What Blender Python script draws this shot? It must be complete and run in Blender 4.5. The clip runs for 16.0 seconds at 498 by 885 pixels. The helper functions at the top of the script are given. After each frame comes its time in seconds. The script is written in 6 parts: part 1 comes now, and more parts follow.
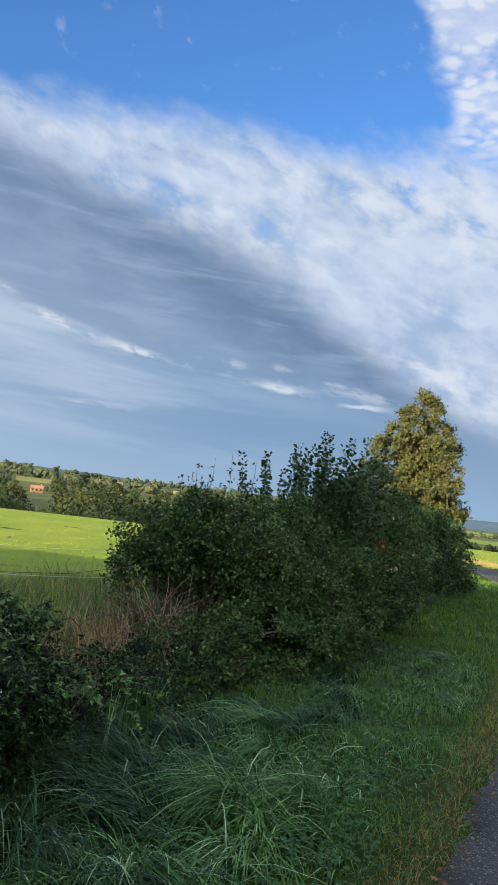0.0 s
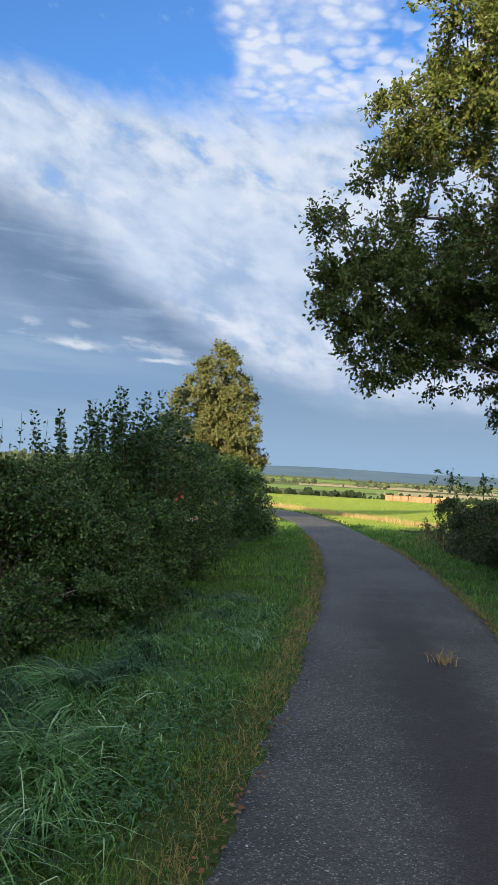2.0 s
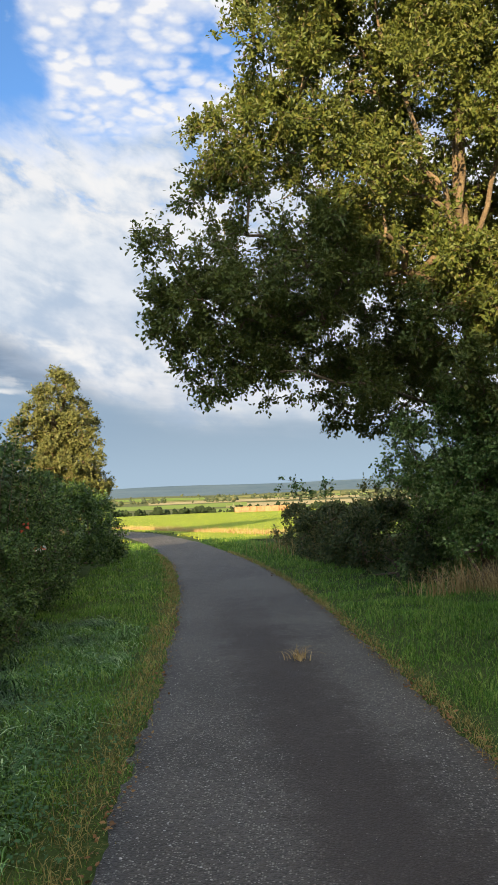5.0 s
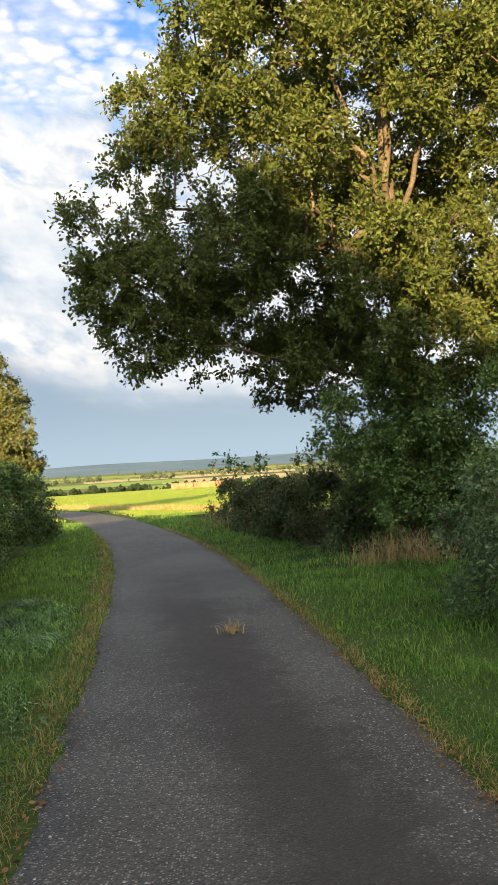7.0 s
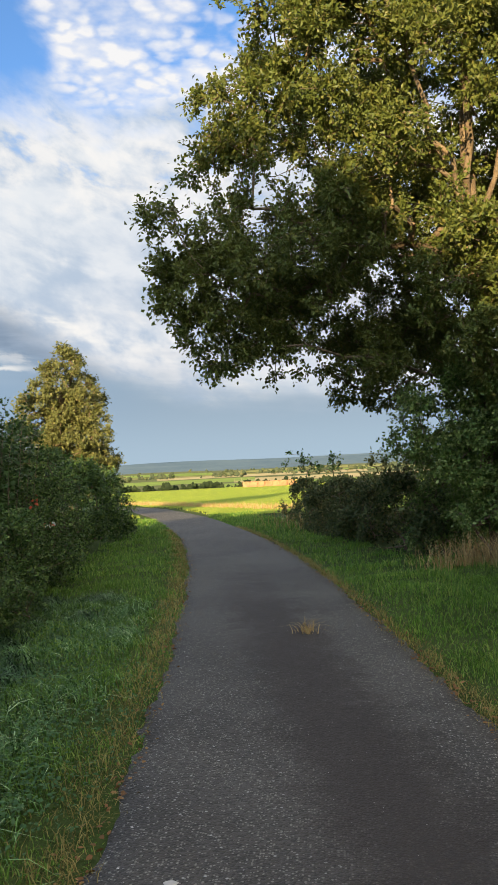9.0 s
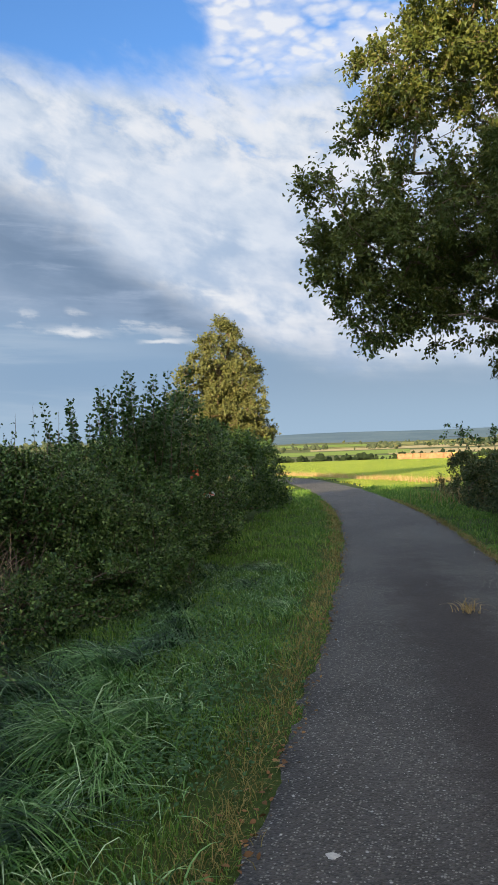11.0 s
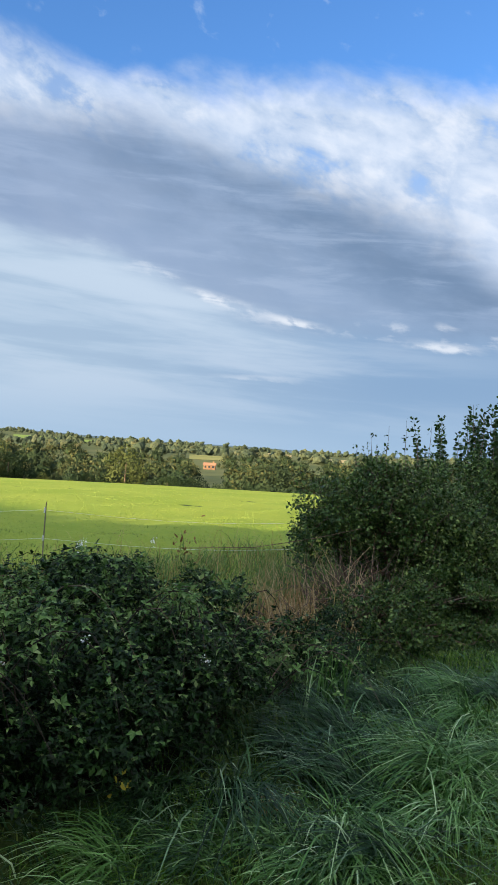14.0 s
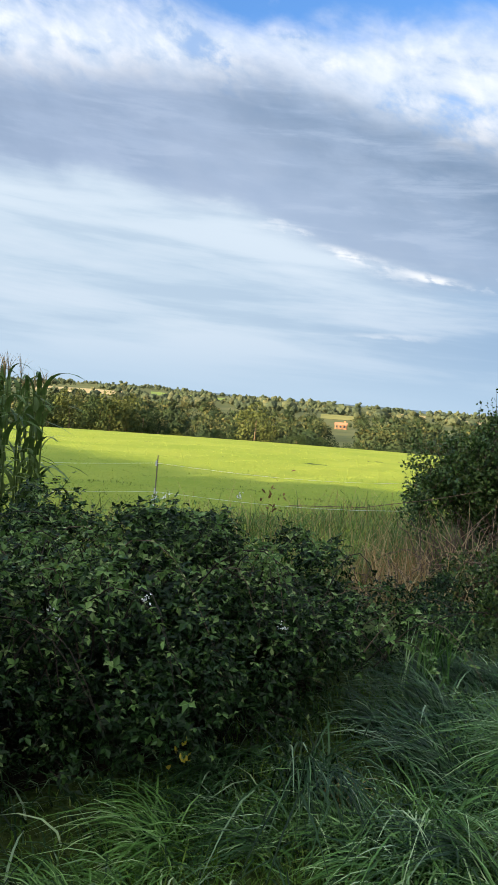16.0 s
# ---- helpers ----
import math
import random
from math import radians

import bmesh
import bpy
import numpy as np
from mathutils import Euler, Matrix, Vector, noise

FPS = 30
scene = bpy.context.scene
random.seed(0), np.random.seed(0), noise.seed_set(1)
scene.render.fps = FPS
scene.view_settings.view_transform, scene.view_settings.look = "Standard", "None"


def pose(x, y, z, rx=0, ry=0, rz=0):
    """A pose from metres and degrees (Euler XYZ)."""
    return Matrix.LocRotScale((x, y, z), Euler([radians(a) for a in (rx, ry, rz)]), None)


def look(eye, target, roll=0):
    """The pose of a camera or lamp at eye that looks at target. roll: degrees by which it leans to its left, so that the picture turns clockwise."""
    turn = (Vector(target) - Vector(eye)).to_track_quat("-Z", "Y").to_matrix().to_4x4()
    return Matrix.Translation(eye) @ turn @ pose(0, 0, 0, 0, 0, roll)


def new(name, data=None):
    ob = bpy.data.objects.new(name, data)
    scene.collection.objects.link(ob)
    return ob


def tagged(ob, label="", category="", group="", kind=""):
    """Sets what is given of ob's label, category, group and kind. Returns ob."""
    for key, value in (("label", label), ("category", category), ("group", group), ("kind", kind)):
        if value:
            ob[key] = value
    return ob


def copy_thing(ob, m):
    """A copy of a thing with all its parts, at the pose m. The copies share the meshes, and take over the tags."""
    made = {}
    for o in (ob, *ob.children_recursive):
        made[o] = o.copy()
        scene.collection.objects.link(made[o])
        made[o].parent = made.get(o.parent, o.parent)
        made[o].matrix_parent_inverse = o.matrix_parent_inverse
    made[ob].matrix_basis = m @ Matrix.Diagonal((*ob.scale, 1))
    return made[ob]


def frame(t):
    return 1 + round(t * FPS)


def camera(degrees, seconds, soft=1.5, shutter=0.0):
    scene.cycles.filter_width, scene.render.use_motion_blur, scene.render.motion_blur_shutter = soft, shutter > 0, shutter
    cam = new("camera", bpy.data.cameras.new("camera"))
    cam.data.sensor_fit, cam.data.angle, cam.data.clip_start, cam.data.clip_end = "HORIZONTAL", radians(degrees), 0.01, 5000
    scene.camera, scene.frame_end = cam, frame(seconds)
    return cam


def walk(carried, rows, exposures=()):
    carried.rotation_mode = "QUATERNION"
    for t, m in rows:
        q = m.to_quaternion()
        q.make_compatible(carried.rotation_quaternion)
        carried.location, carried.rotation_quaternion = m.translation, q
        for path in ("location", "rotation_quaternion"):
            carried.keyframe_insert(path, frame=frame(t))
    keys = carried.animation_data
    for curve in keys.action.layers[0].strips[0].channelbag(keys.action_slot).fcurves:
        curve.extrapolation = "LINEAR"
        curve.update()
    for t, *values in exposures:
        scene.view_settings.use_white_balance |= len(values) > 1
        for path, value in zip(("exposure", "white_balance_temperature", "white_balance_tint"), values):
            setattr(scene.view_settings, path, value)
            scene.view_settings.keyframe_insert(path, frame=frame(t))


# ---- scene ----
cam = camera(34.57, 16.0)
# seconds, eye, then yaw, pitch and lean
PATH = [
    (0, -0.001, 0.000, 1.608, 30.00, 3.99, 6.85),
    (0.5, 0.016, 0.001, 1.613, 27.46, 3.07, 6.94),
    (1, 0.044, 0.022, 1.605, 24.49, 2.25, 6.04),
    (1.5, 0.069, 0.032, 1.607, 20.62, 2.05, 4.87),
    (2, 0.096, 0.042, 1.607, 15.74, 1.94, 3.09),
    (2.5, 0.088, 0.035, 1.605, 10.44, 1.54, 0.91),
    (3, 0.067, 0.011, 1.595, 6.29, 0.82, -0.19),
    (3.2, 0.069, 0.001, 1.592, 5.71, 0.83, 0.57),
    (5.3, 0.167, -0.099, 1.575, 4.19, 3.45, -3.03),
    (5.5, 0.172, -0.097, 1.577, 3.51, 3.31, -3.13),
    (6, 0.194, -0.093, 1.573, 1.37, 2.74, -3.14),
    (6.5, 0.208, -0.090, 1.573, -0.01, 1.88, -3.22),
    (7, 0.217, -0.095, 1.569, 0.19, 1.34, -3.64),
    (7.5, 0.214, -0.110, 1.570, 1.64, 1.80, -3.95),
    (8, 0.202, -0.122, 1.579, 3.17, 2.10, -3.61),
    (8.2, 0.193, -0.118, 1.576, 3.60, 2.11, -3.33),
    (10.3, 0.142, -0.096, 1.592, 10.63, 0.10, -3.20),
    (10.5, 0.138, -0.096, 1.597, 11.98, 0.01, -3.17),
    (11, 0.119, -0.092, 1.604, 16.37, -0.04, -2.28),
    (11.5, 0.087, -0.104, 1.618, 21.44, 0.45, -0.76),
    (12, 0.050, -0.117, 1.628, 26.34, 1.19, 0.81),
    (12.5, 0.024, -0.117, 1.622, 30.77, 1.71, 1.39),
    (13, -0.001, -0.115, 1.620, 34.90, 1.85, 2.09),
    (13.5, -0.012, -0.109, 1.623, 38.61, 1.66, 2.58),
    (14, -0.030, -0.109, 1.621, 41.59, 0.78, 3.41),
    (14.5, -0.046, -0.097, 1.617, 43.68, -0.53, 3.97),
    (15, -0.030, -0.044, 1.601, 46.54, -3.09, 4.10),
    (15.5, -0.054, 0.055, 1.572, 50.38, -5.09, 4.43),
    (16, -0.147, 0.337, 1.580, 50.77, -2.75, 4.23),
]
EXPOSURES = [(0.0, 1.36, 6050, 10), (1.5, 1.38, 5950, 10), (3.0, 1.50, 6550, 10), (5.5, 1.64, 7100, 10), (6.5, 1.74, 7350, 10), (7.0, 1.88, 7500, 10), (8.0, 1.69, 7350, 10), (10.5, 1.59, 6850, 10), (11.5, 1.45, 6350, 10), (12.5, 1.44, 6050, 10), (13.5, 1.53, 6150, 10), (14.5, 1.62, 6250, 10), (15.0, 1.62, 6250, 10), (15.5, 1.8, 6550, 10), (16.0, 1.86, 6650, 10)]
walk(cam, [(t, pose(x, y, z, 90 + pitch, 0, yaw) @ pose(0, 0, 0, 0, 0, lean)) for t, x, y, z, yaw, pitch, lean in PATH], EXPOSURES)

# ---------------------------------------------------------------- world and sun
SUN_UP = 11.5
SUN_WAY = Vector((0.20, 0.98, 0.0)).normalized() * math.cos(radians(SUN_UP)) - Vector((0, 0, math.sin(radians(SUN_UP))))


class N:
    """A value in a node tree, with arithmetic."""

    def __init__(self, tree, socket):
        self.tree, self.socket = tree, socket

    def op(self, kind, *others, clamp=False):
        node = self.tree.nodes.new("ShaderNodeMath")
        node.operation, node.use_clamp = kind, clamp
        for k, v in enumerate((self, *others)):
            if isinstance(v, N):
                self.tree.links.new(v.socket, node.inputs[k])
            else:
                node.inputs[k].default_value = v
        return N(self.tree, node.outputs[0])

    def __add__(self, o):
        return self.op("ADD", o)

    def __sub__(self, o):
        return self.op("SUBTRACT", o)

    def __mul__(self, o):
        return self.op("MULTIPLY", o)

    def __truediv__(self, o):
        return self.op("DIVIDE", o)

    def step(self, a, b):
        """0 at a and below, 1 at b and above, smooth between (a may be above b)."""
        node = self.tree.nodes.new("ShaderNodeMapRange")
        node.interpolation_type = "SMOOTHSTEP"
        lo, hi, c, d = (a, b, 0.0, 1.0) if a < b else (b, a, 1.0, 0.0)
        for k, v in zip((1, 2, 3, 4), (lo, hi, c, d)):
            node.inputs[k].default_value = v
        self.tree.links.new(self.socket, node.inputs[0])
        return N(self.tree, node.outputs[0])


def mix_color(tree, fac, a, b):
    node = tree.nodes.new("ShaderNodeMix")
    node.data_type = "RGBA"
    for k, v in ((0, fac), (6, a), (7, b)):
        if isinstance(v, N):
            tree.links.new(v.socket, node.inputs[k])
        elif isinstance(v, (int, float)):
            node.inputs[k].default_value = v
        else:
            node.inputs[k].default_value = (*v, 1.0)
    return N(tree, node.outputs[2])


def noise_of(tree, vector, scale, detail=4.0, rough=0.55, dist=0.0):
    node = tree.nodes.new("ShaderNodeTexNoise")
    node.inputs["Scale"].default_value, node.inputs["Detail"].default_value = scale, detail
    node.inputs["Roughness"].default_value, node.inputs["Distortion"].default_value = rough, dist
    if vector is not None:
        tree.links.new(vector.socket, node.inputs["Vector"])
    return N(tree, node.outputs[0])


def combine(tree, x, y, z=0.0):
    node = tree.nodes.new("ShaderNodeCombineXYZ")
    for k, v in enumerate((x, y, z)):
        if isinstance(v, N):
            tree.links.new(v.socket, node.inputs[k])
        else:
            node.inputs[k].default_value = v
    return N(tree, node.outputs[0])


def ramp(tree, fac, stops):
    node = tree.nodes.new("ShaderNodeValToRGB")
    els = node.color_ramp.elements
    while len(els) < len(stops):
        els.new(0.5)
    for e, (p, c) in zip(els, stops):
        e.position, e.color = p, (*c, 1.0)
    tree.links.new(fac.socket, node.inputs[0])
    return N(tree, node.outputs[0])


def make_world():
    world = bpy.data.worlds.new("sky")
    scene.world = world
    world.use_nodes = True
    tree = world.node_tree
    tree.nodes.clear()
    out = tree.nodes.new("ShaderNodeOutputWorld")
    back = tree.nodes.new("ShaderNodeBackground")
    tree.links.new(back.outputs[0], out.inputs[0])
    sky = tree.nodes.new("ShaderNodeTexSky")
    sky.sky_type, sky.sun_disc = "NISHITA", False
    sky.sun_elevation = radians(SUN_UP)
    sky.sun_rotation = math.atan2(-SUN_WAY.x, -SUN_WAY.y)
    sky.air_density, sky.dust_density, sky.ozone_density = 1.0, 0.4, 2.5
    coord = tree.nodes.new("ShaderNodeTexCoord")
    parts = tree.nodes.new("ShaderNodeSeparateXYZ")
    tree.links.new(coord.outputs["Generated"], parts.inputs[0])
    x, y, z = (N(tree, parts.outputs[k]) for k in range(3))
    az = (x * -1.0).op("ARCTAN2", y) * 57.2958
    el = z.op("ARCSINE") * 57.2958
    # outlines of the cloud layers by bearing, as heights in degrees
    turn = (az + 20.0) / 100.0

    def outline(points):
        return ramp(tree, turn, [((a + 20.0) / 100.0, (h / 40.0,) * 3) for a, h in points]) * 40.0

    upper = outline(((10, 3.0), (15, 6.6), (18, 9.2), (21, 11.2), (24, 13.1), (28.2, 16.0), (33.5, 17.8), (37.5, 19.3), (45, 21.2), (51, 22.6), (62, 21.4), (75, 20.6)))
    lower = outline(((-20, 3.6), (0, 4.6), (8, 5.4), (13, 6.2), (17, 7.0), (21, 7.7), (26, 8.1), (32, 8.6), (36.5, 9.2), (43, 10.5), (48.5, 11.6), (53.5, 13.6), (60, 14.2), (75, 14.2)))
    # cloud grain, stretched along gently falling lines
    s = az * 0.97 + el * 0.24
    n = el * 0.97 - az * 0.24
    level = el - az * 0.05
    big = noise_of(tree, combine(tree, s * 0.06, n * 0.14, 3.0), 1.0, 6.0, 0.58, 0.3)
    fine = noise_of(tree, combine(tree, s * 0.13, n * 0.27, 1.0), 1.0, 8.0, 0.55, 0.3)
    small = noise_of(tree, combine(tree, az * 0.40, n * 0.62, 5.0), 1.0, 7.0, 0.56, 0.2)
    thin = noise_of(tree, combine(tree, az * 0.13 + el * 0.04, level * 0.85, 11.0), 1.0, 8.0, 0.60, 0.35)
    band = noise_of(tree, combine(tree, az * 0.045, level * 0.42, 21.0), 1.0, 6.0, 0.55, 0.25)
    gain = tree.nodes.new("ShaderNodeVectorMath")
    gain.operation = "MULTIPLY"
    tree.links.new(sky.outputs[0], gain.inputs[0])
    gain.inputs[1].default_value = (0.084, 0.117, 0.157)
    colour = N(tree, gain.outputs[0])
    # a few thin wisps on the blue
    wisp = small.step(0.60, 0.80) * el.step(25.0, 28.0) * 0.40
    colour = mix_color(tree, wisp, colour, (0.36, 0.42, 0.50))
    # white sheet below the blue, with torn places where the blue shows
    edge = el + (big - 0.5) * 7.0 + (fine - 0.5) * 6.0 - 25.0
    torn = ((fine * 0.6 + small * 0.4).step(0.47, 0.37) * el.step(16.0, 20.5)) * -0.42 + 1.0
    cover = edge.step(1.6, -2.2) * torn
    white = mix_color(tree, (fine * 0.65 + small * 0.35).step(0.36, 0.62), (0.238, 0.306, 0.412), (0.392, 0.434, 0.500))
    white = mix_color(tree, (big * 0.6 + small * 0.4).step(0.47, 0.62) * 0.8, white, (0.475, 0.49, 0.52))
    white = mix_color(tree, az.step(20.0, 6.0) * el.step(17.0, 8.0) * band.step(0.40, 0.60) * 0.55, white, (0.250, 0.300, 0.385))
    colour = mix_color(tree, cover, colour, white)
    # rows of small puffs high up on one side, on a level sheet of cloud
    flat = z + 0.10
    puff = combine(tree, x / flat, y / flat, 7.0)
    wind = noise_of(tree, puff, 9.0, 4.0, 0.55)
    cell = tree.nodes.new("ShaderNodeTexVoronoi")
    cell.feature = "SMOOTH_F1"
    cell.inputs["Scale"].default_value, cell.inputs["Smoothness"].default_value = 26.0, 0.35
    tree.links.new(combine(tree, x / flat + (wind - 0.5) * 0.10, y / flat + (wind - 0.5) * 0.07, 7.0).socket, cell.inputs["Vector"])
    puffs = N(tree, cell.outputs["Distance"]).step(0.70, 0.20)
    patch = noise_of(tree, puff, 3.2, 5.0, 0.6)
    grain = noise_of(tree, puff, 40.0, 5.0, 0.6)
    puffs = (puffs * 0.50 + patch.step(0.32, 0.55) * 0.66 + (grain - 0.5) * 0.35).op("MAXIMUM", 0.0)
    side = (az + (fine - 0.5) * 5.0 - (el - 25.0) * 0.40).step(18.2, 16.4)
    high = (el + (fine - 0.5) * 5.0).step(23.4, 25.6)
    colour = mix_color(tree, side * high, colour, mix_color(tree, puffs.op("MINIMUM", 0.97), N(tree, gain.outputs[0]) , (0.47, 0.49, 0.53)))
    # the dark bank, darkest under its upper rim, with faint level streaks
    depth = upper - el + (big - 0.5) * 4.5 + (fine - 0.5) * 3.6
    bank = depth.step(-1.6, 2.6)
    grey = mix_color(tree, (fine * 0.5 + thin * 0.5).step(0.40, 0.62), (0.098, 0.146, 0.222), (0.140, 0.194, 0.282))
    grey = mix_color(tree, depth.step(2.0, 8.5) * 0.78, grey, mix_color(tree, az.step(24.0, 46.0), (0.150, 0.212, 0.306), (0.190, 0.245, 0.335)))
    grey = mix_color(tree, thin.step(0.52, 0.70) * 0.22, grey, (0.275, 0.325, 0.405))
    grey = mix_color(tree, az.step(42.0, 62.0) * 0.45, grey, (0.185, 0.236, 0.332))
    colour = mix_color(tree, bank * 0.96, colour, grey)
    # the slate air below, paler to one side, with soft level bands
    under = lower - el + (fine - 0.5) * 2.6 + (thin - 0.5) * 1.6
    slate = mix_color(tree, az.step(30.0, 56.0), (0.148, 0.224, 0.326), (0.245, 0.313, 0.386))
    slate = mix_color(tree, az.step(24.0, 6.0), slate, (0.165, 0.230, 0.310))
    slate = mix_color(tree, band.step(0.42, 0.62) * az.step(16.0, 44.0) * 0.55, slate, (0.330, 0.380, 0.440))
    slate = mix_color(tree, band.step(0.50, 0.38) * az.step(28.0, 44.0) * 0.35, slate, (0.175, 0.240, 0.325))
    slate = mix_color(tree, el.step(5.5, 0.0), slate, mix_color(tree, az.step(24.0, 50.0), (0.200, 0.283, 0.376), (0.225, 0.302, 0.385)))
    colour = mix_color(tree, under.step(-1.6, 1.6), colour, slate)
    veil = under.step(-1.2, 1.3) * under.step(5.2, 0.8) * az.step(33.0, 47.0)
    colour = mix_color(tree, veil * (band.step(0.36, 0.60) * 0.55 + 0.35), colour, (0.316, 0.374, 0.436))
    # bright torn streaks along the foot of the bank
    foot = (under - 0.1 + (small - 0.5) * 2.0).op("ABSOLUTE").step(0.8, 0.05) * (thin * 0.5 + small * 0.5).step(0.49, 0.60)
    colour = mix_color(tree, foot * az.step(15.0, 22.0) * az.step(58.0, 46.0) * 0.42, colour, (0.46, 0.475, 0.50))
    for a0, e0, wide, tall, lean in ((44.6, 10.9, 3.0, 0.40, 0.20), (38.6, 9.5, 3.2, 0.34, 0.20), (28.2, 8.15, 3.4, 0.42, 0.09), (28.0, 9.35, 1.2, 0.34, 0.30), (22.2, 7.45, 2.2, 0.28, 0.02), (17.8, 10.2, 3.4, 0.80, 0.55), (41.3, 5.45, 4.5, 0.30, -0.03)):
        along = ((az - a0).op("ABSOLUTE") / wide).step(1.0, 0.15)
        over = ((el - e0 - (az - a0) * lean + (small - 0.5) * 1.0 + (thin - 0.5) * 0.9).op("ABSOLUTE") / tall).step(1.0, 0.1)
        colour = mix_color(tree, along * over * ((small * 0.5 + thin * 0.5).step(0.40, 0.56) * 0.66 + 0.12) * (0.9 if e0 > 6 else 0.35), colour, (0.50, 0.51, 0.525))
    # unseen broken cloud added overhead as fill light, and the brighter sky round the sun
    over = el.step(36.0, 52.0) * big.step(0.40, 0.58)
    colour = mix_color(tree, over * 0.8, colour, (0.45, 0.47, 0.51))
    toward = x * -SUN_WAY.x + y * -SUN_WAY.y + z * -SUN_WAY.z
    glow = toward.step(0.10, 0.97)
    lit = tree.nodes.new("ShaderNodeVectorMath")
    lit.operation = "MULTIPLY"
    tree.links.new(colour.socket, lit.inputs[0])
    tree.links.new(combine(tree, glow * 3.1 + 1.0, glow * 2.8 + 1.0, glow * 2.3 + 1.0).socket, lit.inputs[1])
    tree.links.new(lit.outputs[0], back.inputs[0])
    back.inputs[1].default_value = 0.62
    return world


make_world()

sun_data = bpy.data.lights.new("sun", "SUN")
sun_data.energy, sun_data.angle, sun_data.color = 5.0, radians(0.6), (1.0, 0.80, 0.50)
sun = new("sun", sun_data)
sun.matrix_world = look((0, 0, 60), Vector((0, 0, 60)) + SUN_WAY)

# ---------------------------------------------------------------- materials


def material(name):
    mat = bpy.data.materials.new(name)
    mat.use_nodes = True
    tree = mat.node_tree
    return mat, tree, tree.nodes["Principled BSDF"]


def where(tree):
    node = tree.nodes.new("ShaderNodeNewGeometry")
    return N(tree, node.outputs["Position"])


def island(tree):
    node = tree.nodes.new("ShaderNodeNewGeometry")
    return N(tree, node.outputs["Random Per Island"])


def bump(tree, bsdf, height, strength=0.4, dist=0.02):
    node = tree.nodes.new("ShaderNodeBump")
    node.inputs["Strength"].default_value, node.inputs["Distance"].default_value = strength, dist
    tree.links.new(height.socket, node.inputs["Height"])
    tree.links.new(node.outputs[0], bsdf.inputs["Normal"])


def foliage(name, stops, rough=0.5, through_light=0.3, patch=0.6, spec=0.22, toward=None):
    """Leaf or blade: colour varies leaf by leaf and in larger patches; some light passes through."""
    mat, tree, bsdf = material(name)
    out = tree.nodes["Material Output"]
    base = ramp(tree, island(tree), stops)
    spot = noise_of(tree, where(tree), patch, 3.0)
    colour = mix_color(tree, spot.step(0.35, 0.7) * 0.4, base, stops[(-2 if len(stops) > 2 else -1) if toward is None else toward][1])
    tree.links.new(colour.socket, bsdf.inputs["Base Color"])
    bsdf.inputs["Roughness"].default_value = rough
    bsdf.inputs["Specular IOR Level"].default_value = spec
    lucent = tree.nodes.new("ShaderNodeBsdfTranslucent")
    tree.links.new(colour.socket, lucent.inputs[0])
    mixed = tree.nodes.new("ShaderNodeMixShader")
    mixed.inputs[0].default_value = through_light
    tree.links.new(bsdf.outputs[0], mixed.inputs[1])
    tree.links.new(lucent.outputs[0], mixed.inputs[2])
    tree.links.new(mixed.outputs[0], out.inputs[0])
    return mat


def plain(name, a, b, scale=3.0, fine=40.0, rough=0.8, relief=0.4, dist=0.01, spec=0.3):
    """A rough surface whose colour varies at two scales, with fine relief."""
    mat, tree, bsdf = material(name)
    p = where(tree)
    big, small = noise_of(tree, p, scale, 4.0), noise_of(tree, p, fine, 5.0)
    colour = mix_color(tree, big.step(0.3, 0.7) * 0.6 + small.step(0.3, 0.7) * 0.4, a, b)
    tree.links.new(colour.socket, bsdf.inputs["Base Color"])
    bsdf.inputs["Roughness"].default_value = rough
    bsdf.inputs["Specular IOR Level"].default_value = spec
    bump(tree, bsdf, small, relief, dist)
    return mat


def canopy(name, stops, scale):
    """Leafy crowns seen from afar: each mass has its own green, mottled by leaf clusters, with deep relief."""
    mat, tree, bsdf = material(name)
    p = where(tree)
    base = ramp(tree, island(tree), stops)
    cluster = noise_of(tree, p, scale * 1.6, 6.0, 0.7)
    base = mix_color(tree, cluster.step(0.58, 0.38) * 0.35, base, (0.022, 0.036, 0.015))
    base = mix_color(tree, cluster.step(0.56, 0.74) * 0.3, base, (0.085, 0.100, 0.040))
    tree.links.new(base.socket, bsdf.inputs["Base Color"])
    bsdf.inputs["Roughness"].default_value, bsdf.inputs["Specular IOR Level"].default_value = 0.9, 0.05
    bump(tree, bsdf, cluster, 0.8, 0.9 / scale)
    return mat


def wood_mass():
    """Leaf sprays of distant crowns: each crown has its own green, and the sprays differ a little."""
    mat, tree, bsdf = material("wood_mass")
    p = where(tree)
    crown = noise_of(tree, p, 0.13, 2.0, 0.5)
    base = ramp(tree, crown.step(0.36, 0.64), [(0.0, (0.017, 0.028, 0.013)), (0.45, (0.029, 0.044, 0.018)), (0.78, (0.046, 0.060, 0.023)), (1.0, (0.090, 0.086, 0.031))])
    base = mix_color(tree, island(tree) * 0.15, base, (0.060, 0.074, 0.030))
    tree.links.new(base.socket, bsdf.inputs["Base Color"])
    bsdf.inputs["Roughness"].default_value, bsdf.inputs["Specular IOR Level"].default_value = 0.85, 0.08
    return mat


